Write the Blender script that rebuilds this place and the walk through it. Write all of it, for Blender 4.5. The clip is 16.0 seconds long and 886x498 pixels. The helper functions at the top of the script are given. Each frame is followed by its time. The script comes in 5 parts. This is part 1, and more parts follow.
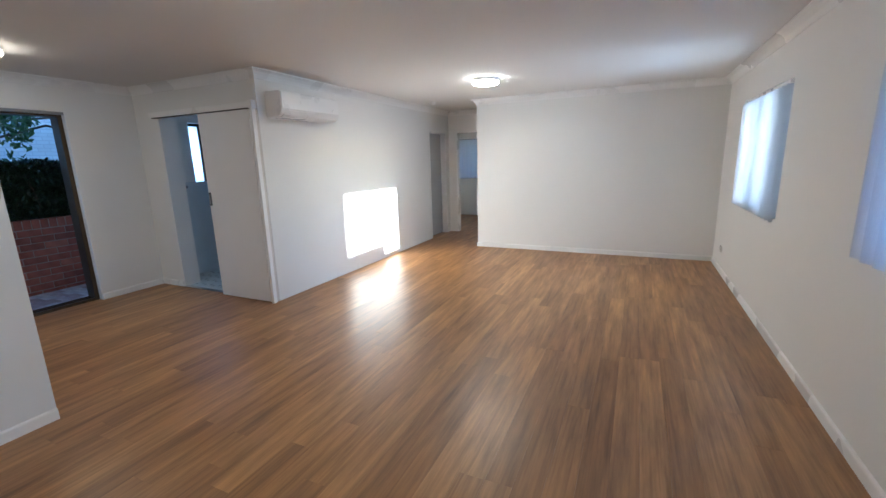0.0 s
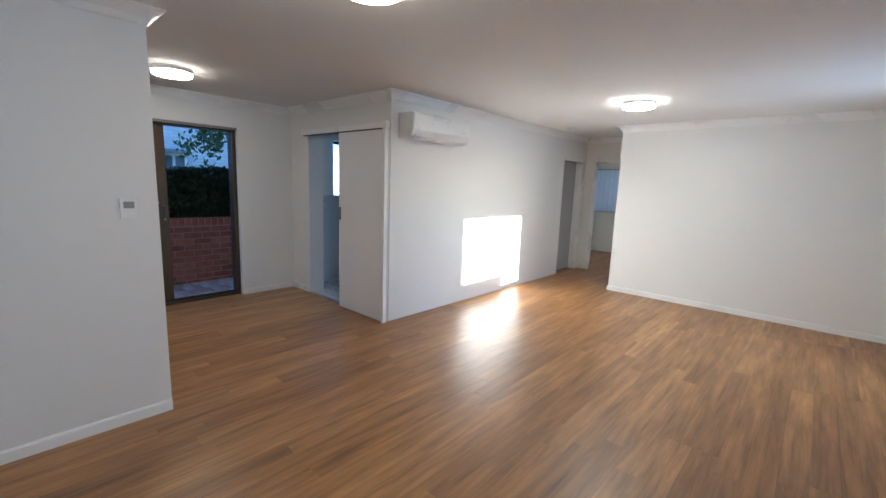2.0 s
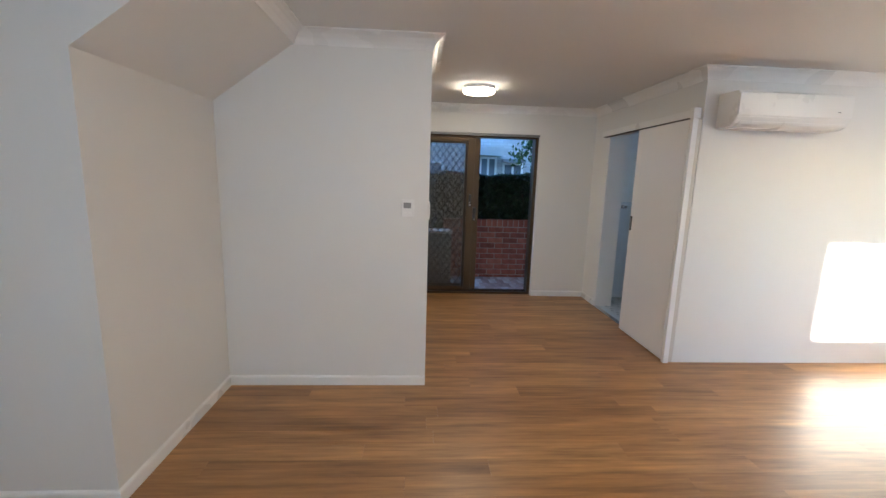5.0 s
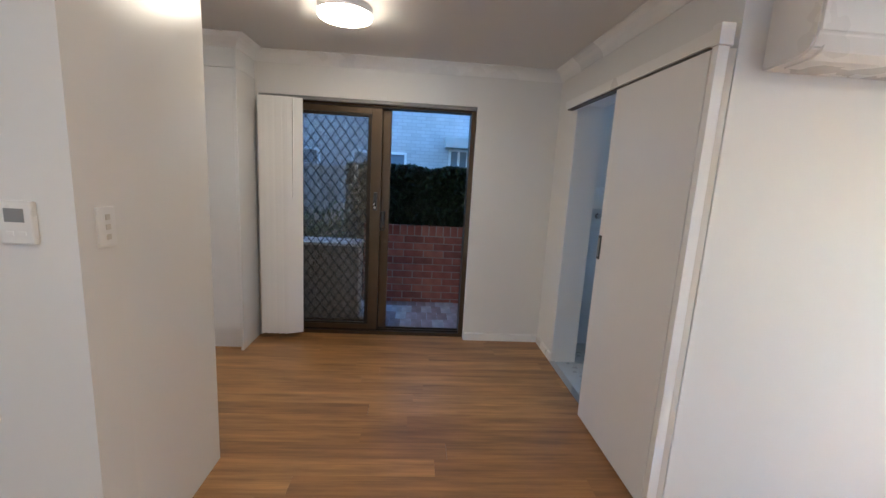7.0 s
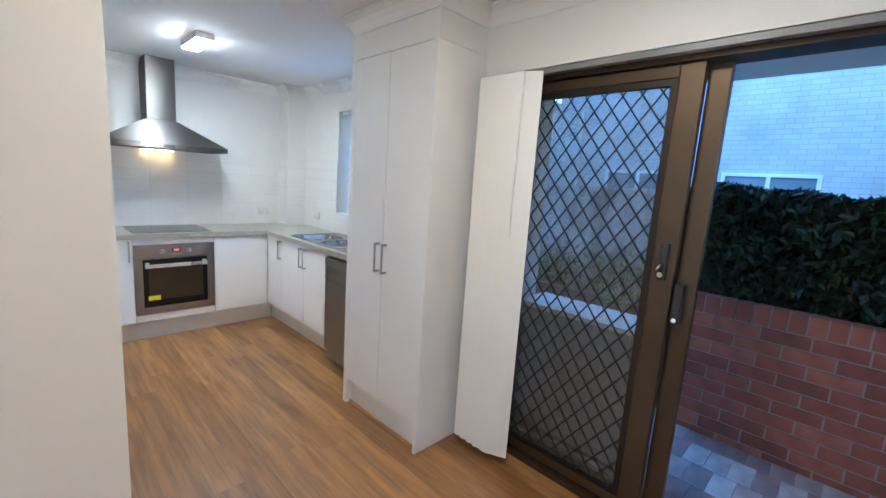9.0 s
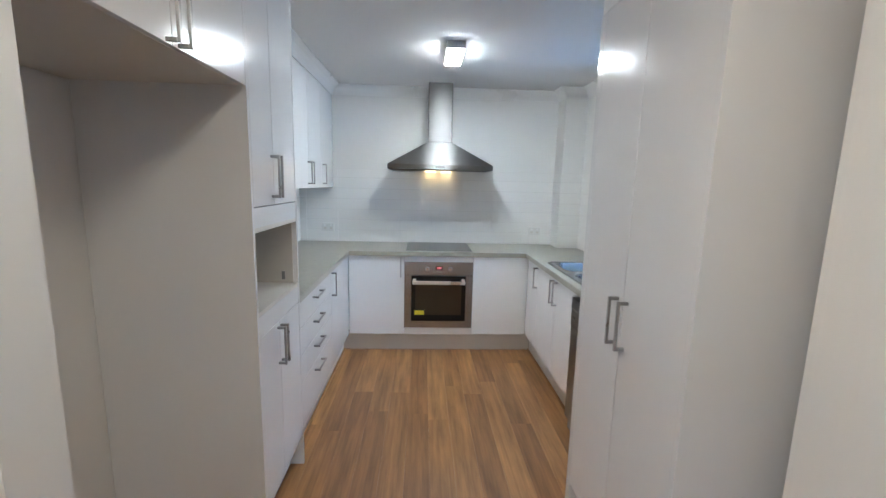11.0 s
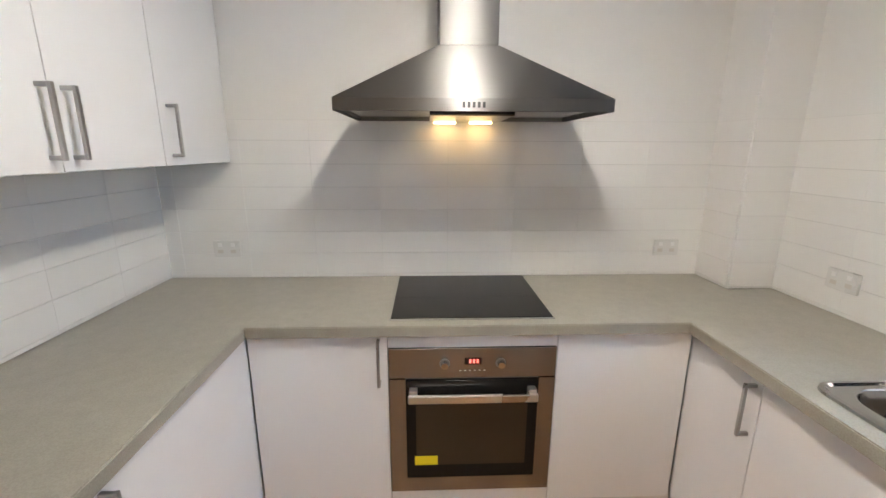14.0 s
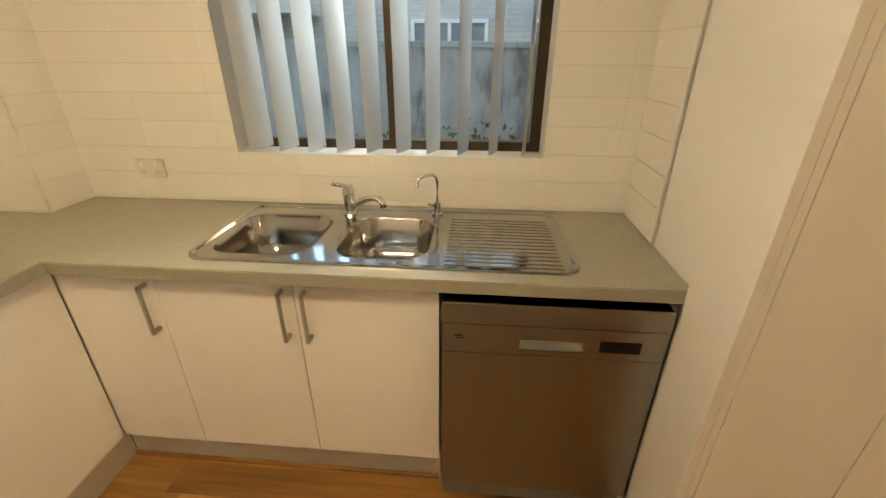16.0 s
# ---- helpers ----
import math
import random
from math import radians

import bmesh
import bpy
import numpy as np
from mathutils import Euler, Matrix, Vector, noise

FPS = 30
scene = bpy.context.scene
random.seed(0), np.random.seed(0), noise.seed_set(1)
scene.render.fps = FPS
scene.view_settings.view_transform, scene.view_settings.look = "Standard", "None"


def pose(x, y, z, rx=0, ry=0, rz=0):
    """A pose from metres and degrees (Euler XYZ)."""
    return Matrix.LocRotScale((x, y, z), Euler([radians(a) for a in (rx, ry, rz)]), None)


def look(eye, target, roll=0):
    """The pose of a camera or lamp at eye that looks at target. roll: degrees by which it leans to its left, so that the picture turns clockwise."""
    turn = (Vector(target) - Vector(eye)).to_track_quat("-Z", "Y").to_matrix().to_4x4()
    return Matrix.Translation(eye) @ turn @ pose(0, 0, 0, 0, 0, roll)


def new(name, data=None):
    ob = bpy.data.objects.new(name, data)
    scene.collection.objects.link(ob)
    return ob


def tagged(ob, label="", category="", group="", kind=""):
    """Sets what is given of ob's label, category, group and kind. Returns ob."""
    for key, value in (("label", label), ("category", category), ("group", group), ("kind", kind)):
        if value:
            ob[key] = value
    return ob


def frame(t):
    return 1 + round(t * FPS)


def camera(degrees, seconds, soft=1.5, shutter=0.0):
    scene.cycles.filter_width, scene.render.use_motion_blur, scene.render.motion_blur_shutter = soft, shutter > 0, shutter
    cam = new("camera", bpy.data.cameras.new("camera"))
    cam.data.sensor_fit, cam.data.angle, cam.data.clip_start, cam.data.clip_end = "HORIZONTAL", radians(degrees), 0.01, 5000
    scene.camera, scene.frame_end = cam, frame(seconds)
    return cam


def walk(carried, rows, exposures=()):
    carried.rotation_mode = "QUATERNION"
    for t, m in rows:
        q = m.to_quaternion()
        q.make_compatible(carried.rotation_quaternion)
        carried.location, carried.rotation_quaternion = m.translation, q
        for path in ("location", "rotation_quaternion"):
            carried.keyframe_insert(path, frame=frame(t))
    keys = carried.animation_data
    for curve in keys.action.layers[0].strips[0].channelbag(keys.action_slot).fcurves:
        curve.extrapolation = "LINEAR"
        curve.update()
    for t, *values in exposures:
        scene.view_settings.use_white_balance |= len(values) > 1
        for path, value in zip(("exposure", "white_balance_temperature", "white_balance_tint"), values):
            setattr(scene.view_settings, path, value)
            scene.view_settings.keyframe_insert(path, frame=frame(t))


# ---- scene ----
cam = camera(93.9, 16.0)
PATH = [
    (0, (-0.166, 0.043, 1.451), (-0.994, 1.815, 1.029), -1.6),
    (0.5, (-0.119, -0.046, 1.443), (-0.553, 1.866, 1.048), -0.6),
    (1, (-0.148, 0.008, 1.448), (-0.53, 1.934, 1.068), 0.4),
    (1.5, (-0.246, 0.202, 1.462), (-1.151, 1.949, 1.1), 1.4),
    (2, (-0.341, 0.393, 1.475), (-1.664, 1.86, 1.163), 2.1),
    (2.5, (-0.412, 0.534, 1.486), (-2.135, 1.502, 1.182), 2.4),
    (3, (-0.139, 0.665, 1.511), (-2.103, 0.826, 1.17), 2.7),
    (3.5, (-0.049, 0.68, 1.501), (-1.995, 0.319, 1.211), 1.8),
    (4, (-0.035, 0.697, 1.493), (-1.978, 0.324, 1.202), 1.0),
    (4.5, (-0.165, 0.805, 1.485), (-2.135, 0.889, 1.155), 0.7),
    (7, (-2.026, 2.006, 1.46), (-3.991, 2.143, 1.114), 3.2),
    (7.5, (-2.521, 2.114, 1.474), (-4.496, 2.051, 1.161), 3.4),
    (8, (-2.99, 2.179, 1.51), (-4.918, 1.748, 1.198), 3.4),
    (8.5, (-3.44, 2.174, 1.499), (-5.244, 1.359, 1.215), 3.5),
    (9, (-3.829, 2.177, 1.473), (-5.239, 0.794, 1.158), 3.8),
    (9.5, (-4.15, 2.078, 1.466), (-5.157, 0.382, 1.137), 2.0),
    (10, (-4.395, 2.022, 1.463), (-4.97, 0.134, 1.141), 1.5),
    (12.3, (-4.647, 0.689, 1.523), (-4.594, -1.286, 1.215), 1.4),
    (12.5, (-4.684, 0.527, 1.499), (-4.598, -1.448, 1.194), 1.5),
    (13, (-4.721, 0.131, 1.482), (-4.595, -1.821, 1.065), 1.8),
    (13.5, (-4.663, -0.241, 1.484), (-4.573, -2.183, 1.015), 1.1),
    (14, (-4.551, -0.549, 1.485), (-4.625, -2.492, 1.017), 0.2),
    (14.5, (-4.519, -0.702, 1.475), (-5.208, -2.511, 0.972), -1.8),
    (15, (-4.473, -0.742, 1.462), (-6.0, -1.869, 0.832), -1.6),
    (15.5, (-4.464, -0.677, 1.473), (-6.274, -1.116, 0.744), 0.6),
    (16, (-4.495, -0.6, 1.458), (-6.295, -0.749, 0.6), 0.2),
]
EXPOSURES = [(0, 3.51, 5320, 4), (0.6, 3.51, 5670, 5), (1.1, 3.46, 5670, 5), (1.5, 3.56, 5420, 4), (2, 3.56, 5370, 4), (2.5, 3.56, 5420, 4), (3, 3.50, 5980, 5), (3.5, 4.14, 5930, 5), (4, 4.14, 5830, 5), (4.5, 3.84, 5880, 5), (4.9, 3.80, 5880, 5), (7, 3.81, 5830, 6), (7.5, 4.03, 6000, 7), (8, 4.42, 5350, 6), (8.6, 4.43, 5400, 5), (9, 4.40, 5400, 4), (9.5, 4.53, 5400, 3), (10.2, 4.32, 5450, 3), (12.5, 3.99, 6100, 8), (13, 4.04, 7350, 10), (13.5, 4.04, 7400, 11), (14, 4.09, 6800, 11), (14.5, 4.14, 6420, 11), (15, 3.89, 8900, 9), (15.4, 3.84, 14000, 10), (16, 3.89, 15000, 11)]
walk(cam, [(t, look(eye, target, roll)) for t, eye, target, roll in PATH], EXPOSURES)

# ---- world, sun, large lights ----
SUN_DIR = Vector((-1.0, 0.025, -0.195)).normalized()
world = bpy.data.worlds.new("sky")
scene.world = world
world.use_nodes = True
wn = world.node_tree.nodes
sky = wn.new("ShaderNodeTexSky")
sky.sky_type = "NISHITA"
sky.sun_disc = False
sky.sun_elevation = radians(11)
sky.sun_rotation = radians(90)
sky.ozone_density = 5.0
world.node_tree.links.new(sky.outputs[0], wn["Background"].inputs[0])
wn["Background"].inputs[1].default_value = 0.15

sun = new("sun", bpy.data.lights.new("sun", "SUN"))
sun.data.energy, sun.data.angle, sun.data.color = 3.7, radians(0.5), (1.0, 0.9, 0.78)
sun.matrix_world = Matrix.Translation((6, 4, 4)) @ SUN_DIR.to_track_quat("-Z", "Y").to_matrix().to_4x4()


def window_light(name, centre, way, wide, high, watts, colour):
    """Sky light that comes in through one window opening."""
    data = bpy.data.lights.new(name, "AREA")
    data.shape, data.size, data.size_y = "RECTANGLE", wide, high
    data.energy, data.color = watts, colour
    ob = new(name, data)
    ob.matrix_world = Matrix.Translation(centre) @ Vector(way).to_track_quat("-Z", "Z").to_matrix().to_4x4()
    return ob


SKY_BLUE = (0.36, 0.60, 1.0)
window_light("sky_light_living_far", (1.12, 4.85, 1.45), (-1, 0, 0), 1.5, 1.0, 4.5, (0.62, 0.78, 1.0))
window_light("sky_light_living_near", (1.12, 1.88, 1.45), (-1, 0, 0), 2.1, 1.0, 9, (0.27, 0.52, 1.0))
window_light("sky_light_living_open", (1.12, 0.03, 1.45), (-1, 0, 0), 1.40, 1.0, 3.4, (0.86, 0.93, 1.0))
window_light("sky_light_kitchen", (-6.30, -0.94, 2.02), (1, 0, -0.25), 1.12, 0.12, 1.4, SKY_BLUE)
window_light("sky_light_bath", (-5.9, 4.12, 1.6), (1, 0, 0), 0.6, 0.75, 1.1, (0.50, 0.72, 1.0))


# ---- materials ----
def material(name, colour, rough=0.5, metal=0.0, **more):
    """A Principled material; returns it with its tree and shader."""
    m = bpy.data.materials.new(name)
    m.use_nodes = True
    t = m.node_tree
    p = t.nodes["Principled BSDF"]
    p.inputs["Base Color"].default_value = (*colour, 1)
    p.inputs["Roughness"].default_value = rough
    p.inputs["Metallic"].default_value = metal
    for k, v in more.items():
        p.inputs[k.replace("_", " ")].default_value = v
    return m, t, p


def coords(t, scale=(1, 1, 1), kind="Object", turn=(0, 0, 0)):
    tc = t.nodes.new("ShaderNodeTexCoord")
    mp = t.nodes.new("ShaderNodeMapping")
    mp.inputs["Scale"].default_value = scale
    mp.inputs["Rotation"].default_value = turn
    t.links.new(tc.outputs[kind], mp.inputs["Vector"])
    return mp.outputs["Vector"]


def noise_tex(t, vec, scale, detail=3, rough=0.5):
    n = t.nodes.new("ShaderNodeTexNoise")
    n.inputs["Scale"].default_value, n.inputs["Detail"].default_value, n.inputs["Roughness"].default_value = scale, detail, rough
    if vec:
        t.links.new(vec, n.inputs["Vector"])
    return n.outputs["Fac"]


def ramp(t, fac, stops):
    r = t.nodes.new("ShaderNodeValToRGB")
    e = r.color_ramp.elements
    while len(e) < len(stops):
        e.new(0.5)
    for el, (pos, col) in zip(e, stops):
        el.position, el.color = pos, (*col, 1) if len(col) == 3 else col
    t.links.new(fac, r.inputs["Fac"])
    return r.outputs["Color"]


def blend(t, kind, a, b, fac=1.0):
    m = t.nodes.new("ShaderNodeMix")
    m.data_type, m.blend_type = "RGBA", kind
    for socket, v in ((m.inputs[0], fac), (m.inputs[6], a), (m.inputs[7], b)):
        if isinstance(v, bpy.types.NodeSocket):
            t.links.new(v, socket)
        else:
            socket.default_value = v if not isinstance(v, tuple) else (*v, 1)[:4]
    return m.outputs[2]


def bump(t, p, height, strength, distance=0.002):
    b = t.nodes.new("ShaderNodeBump")
    b.inputs["Strength"].default_value, b.inputs["Distance"].default_value = strength, distance
    t.links.new(height, b.inputs["Height"])
    t.links.new(b.outputs["Normal"], p.inputs["Normal"])


def varied(name, colour, rough, metal=0.0, amount=0.06, big=0.6, small=60, relief=0.1, depth=0.001, gloss=0.06, **more):
    """A plain surface with broad and fine unevenness in colour, gloss and relief."""
    m, t, p = material(name, colour, rough, metal, **more)
    v = coords(t)
    broad, fine = noise_tex(t, v, big, 3), noise_tex(t, v, small, 2)
    lo, hi = [tuple(min(1, c * k) for c in colour) for k in (1 - amount, 1 + amount * 0.6)]
    t.links.new(ramp(t, broad, [(0.3, lo), (0.7, hi)]), p.inputs["Base Color"])
    rr = ramp(t, broad, [(0.3, (max(0, rough - gloss),) * 3), (0.7, (min(1, rough + gloss),) * 3)])
    t.links.new(rr, p.inputs["Roughness"])
    bump(t, p, fine, relief, depth)
    return m


def wood_floor():
    m, t, p = material("oak_laminate", (0.3, 0.16, 0.08), 0.33)
    info = t.nodes.new("ShaderNodeObjectInfo")
    v = coords(t)
    add = t.nodes.new("ShaderNodeVectorMath")
    add.operation = "MULTIPLY_ADD"
    comb = t.nodes.new("ShaderNodeCombineXYZ")
    t.links.new(info.outputs["Random"], comb.inputs[0])
    t.links.new(info.outputs["Random"], comb.inputs[1])
    t.links.new(comb.outputs[0], add.inputs[0])
    add.inputs[1].default_value = (37, 53, 0)
    t.links.new(v, add.inputs[2])

    def stretched(sx, sy):
        mp = t.nodes.new("ShaderNodeMapping")
        mp.inputs["Scale"].default_value = (sx, sy, 1)
        t.links.new(add.outputs[0], mp.inputs["Vector"])
        return mp.outputs[0]
    grain = noise_tex(t, stretched(11, 1.1), 1.6, 5, 0.6)
    fine = noise_tex(t, stretched(120, 2.5), 1.0, 3, 0.6)
    tone = ramp(t, info.outputs["Random"], [(0.0, (0.290, 0.136, 0.044)), (0.5, (0.372, 0.183, 0.061)), (1.0, (0.460, 0.240, 0.086))])
    streak = noise_tex(t, stretched(42, 0.7), 1.0, 3, 0.55)
    g = ramp(t, grain, [(0.28, (0.56, 0.53, 0.50)), (0.5, (0.96, 0.96, 0.96)), (0.75, (1.42, 1.41, 1.37))])
    f = ramp(t, fine, [(0.3, (0.90, 0.89, 0.88)), (0.7, (1.06, 1.06, 1.06))])
    s = ramp(t, streak, [(0.32, (0.80, 0.77, 0.74)), (0.5, (1.0, 1.0, 1.0)), (0.66, (1.0, 1.0, 1.0)), (0.76, (1.35, 1.35, 1.30))])
    c = blend(t, "MULTIPLY", blend(t, "MULTIPLY", blend(t, "MULTIPLY", tone, g), f), s)
    t.links.new(c, p.inputs["Base Color"])
    t.links.new(ramp(t, grain, [(0.2, (0.42,) * 3), (0.8, (0.34,) * 3)]), p.inputs["Roughness"])
    p.inputs["Specular IOR Level"].default_value = 0.75
    bump(t, p, fine, 0.12, 0.0006)
    return m


def brick_mat():
    m, t, p = material("red_brick", (0.3, 0.09, 0.05), 0.85)
    info = t.nodes.new("ShaderNodeObjectInfo")
    v = coords(t)
    n, f = noise_tex(t, v, 9, 4), noise_tex(t, v, 120, 2)
    tone = ramp(t, info.outputs["Random"], [(0.0, (0.205, 0.066, 0.048)), (0.5, (0.300, 0.096, 0.066)), (1.0, (0.390, 0.145, 0.098))])
    c = blend(t, "MULTIPLY", tone, ramp(t, n, [(0.25, (0.65, 0.62, 0.6)), (0.75, (1.2, 1.2, 1.2))]))
    t.links.new(c, p.inputs["Base Color"])
    bump(t, p, f, 0.5, 0.002)
    return m


def painted_brick():
    """White paint over brick courses, seen from far."""
    m, t, p = material("white_painted_brick", (0.7, 0.69, 0.66), 0.8)
    tc = t.nodes.new("ShaderNodeTexCoord")
    sep, com = t.nodes.new("ShaderNodeSeparateXYZ"), t.nodes.new("ShaderNodeCombineXYZ")
    t.links.new(tc.outputs["Object"], sep.inputs[0])
    t.links.new(sep.outputs[1], com.inputs[0])
    t.links.new(sep.outputs[2], com.inputs[1])
    b = t.nodes.new("ShaderNodeTexBrick")
    t.links.new(com.outputs[0], b.inputs["Vector"])
    b.inputs["Scale"].default_value, b.inputs["Brick Width"].default_value, b.inputs["Row Height"].default_value = 1.0, 0.24, 0.086
    b.inputs["Mortar Size"].default_value, b.inputs["Bias"].default_value = 0.008, -0.2
    b.inputs["Color1"].default_value, b.inputs["Color2"].default_value, b.inputs["Mortar"].default_value = (0.57, 0.555, 0.54, 1), (0.49, 0.475, 0.455, 1), (0.45, 0.435, 0.42, 1)
    broad = noise_tex(t, tc.outputs["Object"], 1.3, 4)
    t.links.new(blend(t, "MULTIPLY", b.outputs["Color"], ramp(t, broad, [(0.3, (0.82, 0.82, 0.82)), (0.7, (1.08, 1.08, 1.08))])), p.inputs["Base Color"])
    bump(t, p, b.outputs["Fac"], -0.5, 0.008)
    return m


def brushed(name, colour, rough, along, drawn=0.7):
    m, t, p = material(name, colour, rough, 1.0)
    v = coords(t, along)
    n = noise_tex(t, v, 1.0, 2)
    t.links.new(ramp(t, n, [(0.3, (rough - 0.012,) * 3), (0.7, (rough + 0.015,) * 3)]), p.inputs["Roughness"])
    if drawn:
        p.inputs["Anisotropic"].default_value = drawn
        grain_way = t.nodes.new("ShaderNodeCombineXYZ")
        grain_way.inputs[2].default_value = 1.0
        t.links.new(grain_way.outputs[0], p.inputs["Tangent"])
    t.links.new(ramp(t, n, [(0.3, tuple(c * 0.96 for c in colour)), (0.7, colour)]), p.inputs["Base Color"])
    return m


def stone_top():
    m, t, p = material("greige_benchtop", (0.4, 0.38, 0.33), 0.32)
    v = coords(t)
    broad, mid, fine = noise_tex(t, v, 3, 4), noise_tex(t, v, 22, 4), noise_tex(t, v, 260, 2)
    c = ramp(t, mid, [(0.3, (0.335, 0.315, 0.258)), (0.7, (0.368, 0.347, 0.287))])
    c = blend(t, "MULTIPLY", c, ramp(t, broad, [(0.3, (0.95, 0.95, 0.95)), (0.7, (1.03, 1.03, 1.03))]))
    c = blend(t, "MULTIPLY", c, ramp(t, fine, [(0.35, (0.9, 0.9, 0.9)), (0.6, (1.04, 1.04, 1.04))]))
    t.links.new(c, p.inputs["Base Color"])
    bump(t, p, fine, 0.05, 0.0005)
    return m


def fabric():
    m, t, p = material("blind_fabric", (0.78, 0.78, 0.76), 0.8)
    f = noise_tex(t, coords(t, (500, 500, 60)), 1, 2)
    t.links.new(ramp(t, f, [(0.3, (0.72, 0.72, 0.70)), (0.7, (0.82, 0.82, 0.80))]), p.inputs["Base Color"])
    bump(t, p, f, 0.15, 0.0006)
    tr = t.nodes.new("ShaderNodeBsdfTranslucent")
    tr.inputs["Color"].default_value = (0.62, 0.66, 0.72, 1)
    mix = t.nodes.new("ShaderNodeMixShader")
    mix.inputs[0].default_value = 0.38
    t.links.new(p.outputs[0], mix.inputs[1])
    t.links.new(tr.outputs[0], mix.inputs[2])
    t.links.new(mix.outputs[0], t.nodes["Material Output"].inputs["Surface"])
    return m


def glow(name, colour, strength):
    m, t, p = material(name, (0.8, 0.8, 0.8), 0.4)
    p.inputs["Emission Color"].default_value = (*colour, 1)
    p.inputs["Emission Strength"].default_value = strength
    return m


def glass_mat(name, colour=(1, 1, 1), rough=0.0):
    m = bpy.data.materials.new(name)
    m.use_nodes = True
    t = m.node_tree
    t.nodes.remove(t.nodes["Principled BSDF"])
    g, tr, mix, fr = (t.nodes.new("ShaderNodeBsdf" + k) for k in ("Glossy", "Transparent")), None, t.nodes.new("ShaderNodeMixShader"), t.nodes.new("ShaderNodeFresnel")
    gl, tp = g
    gl.inputs["Roughness"].default_value = rough
    tp.inputs["Color"].default_value = (*colour, 1)
    fr.inputs["IOR"].default_value = 1.5
    t.links.new(fr.outputs[0], mix.inputs[0])
    t.links.new(tp.outputs[0], mix.inputs[1])
    t.links.new(gl.outputs[0], mix.inputs[2])
    t.links.new(mix.outputs[0], t.nodes["Material Output"].inputs["Surface"])
    return m


def leaf_mat(name, lo, hi):
    m, t, p = material(name, hi, 0.45)
    g = t.nodes.new("ShaderNodeNewGeometry")
    t.links.new(ramp(t, g.outputs["Random Per Island"], [(0.0, lo), (1.0, hi)]), p.inputs["Base Color"])
    return m


def stained_render():
    m, t, p = material("stained_render", (0.55, 0.55, 0.53), 0.9)
    v = coords(t, (1, 1, 0.35))
    n, f = noise_tex(t, v, 3.2, 5, 0.65), noise_tex(t, coords(t), 50, 3)
    t.links.new(ramp(t, n, [(0.36, (0.17, 0.17, 0.16)), (0.48, (0.42, 0.42, 0.41)), (0.7, (0.56, 0.56, 0.54))]), p.inputs["Base Color"])
    bump(t, p, f, 0.4, 0.004)
    return m


def paving_mat():
    m, t, p = material("patio_paving", (0.3, 0.28, 0.27), 0.75)
    v = coords(t)
    n, f = noise_tex(t, v, 4.5, 2), noise_tex(t, v, 90, 3)
    t.links.new(ramp(t, n, [(0.36, (0.24, 0.19, 0.195)), (0.52, (0.38, 0.35, 0.345)), (0.66, (0.56, 0.55, 0.53))]), p.inputs["Base Color"])
    bump(t, p, f, 0.3, 0.002)
    return m


def paver_mat():
    m, t, p = material("clay_paver", (0.3, 0.2, 0.18), 0.8)
    info = t.nodes.new("ShaderNodeObjectInfo")
    v = coords(t)
    tone = ramp(t, info.outputs["Random"], [(0.0, (0.25, 0.160, 0.150)), (0.55, (0.36, 0.260, 0.245)), (1.0, (0.47, 0.43, 0.42))])
    c = blend(t, "MULTIPLY", tone, ramp(t, noise_tex(t, v, 7, 3), [(0.3, (0.75, 0.75, 0.75)), (0.7, (1.25, 1.25, 1.25))]))
    t.links.new(c, p.inputs["Base Color"])
    bump(t, p, noise_tex(t, v, 90, 3), 0.4, 0.002)
    return m


def tile_mat():
    """White glaze; tiles differ a little from one another."""
    m, t, p = material("white_glazed_tile", (0.78, 0.766, 0.737), 0.38, Specular_IOR_Level=0.42)
    info = t.nodes.new("ShaderNodeObjectInfo")
    t.links.new(ramp(t, info.outputs["Random"], [(0.0, (0.765, 0.750, 0.722)), (1.0, (0.790, 0.776, 0.747))]), p.inputs["Base Color"])
    bump(t, p, noise_tex(t, coords(t), 14, 2), 0.02, 0.001)
    return m


PAVER = paver_mat()
WALL = varied("white_wall_paint", (0.77, 0.757, 0.728), 0.5, amount=0.025, big=0.8, small=140, relief=0.12)
CEIL = varied("ceiling_paint", (0.74, 0.727, 0.705), 0.75, amount=0.02, big=0.5, small=120, relief=0.1)
SATIN = varied("satin_wall_paint", (0.77, 0.757, 0.728), 0.29, amount=0.01, big=0.4, small=70, relief=0.06, gloss=0.012)
TRIM = varied("gloss_trim_paint", (0.82, 0.81, 0.79), 0.3, amount=0.02, big=2, small=40, relief=0.05)
DOORP = varied("door_paint", (0.78, 0.765, 0.755), 0.33, amount=0.02, big=1.5, small=60, relief=0.05)
# Grey puts the hall door's recess shade into its colour.
SHADEDDOOR = varied("shaded_door_paint", (0.42, 0.43, 0.45), 0.4, amount=0.03, big=1.5, small=60, relief=0.05)
LAMINATE = varied("white_gloss_laminate", (0.82, 0.81, 0.80), 0.16, amount=0.015, big=2, small=30, relief=0.02, depth=0.0005)
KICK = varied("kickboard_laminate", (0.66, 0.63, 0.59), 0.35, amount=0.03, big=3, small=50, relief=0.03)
CARCASS = varied("cabinet_board", (0.62, 0.58, 0.52), 0.5, amount=0.03, big=3, small=70, relief=0.04)
FLOOR = wood_floor()
UNDER = varied("dark_underlay", (0.05, 0.03, 0.02), 0.8, amount=0.2)
TOP = stone_top()
HOODSTEEL = brushed("hood_steel", (0.25, 0.245, 0.238), 0.46, (6, 6, 900), 1.0)
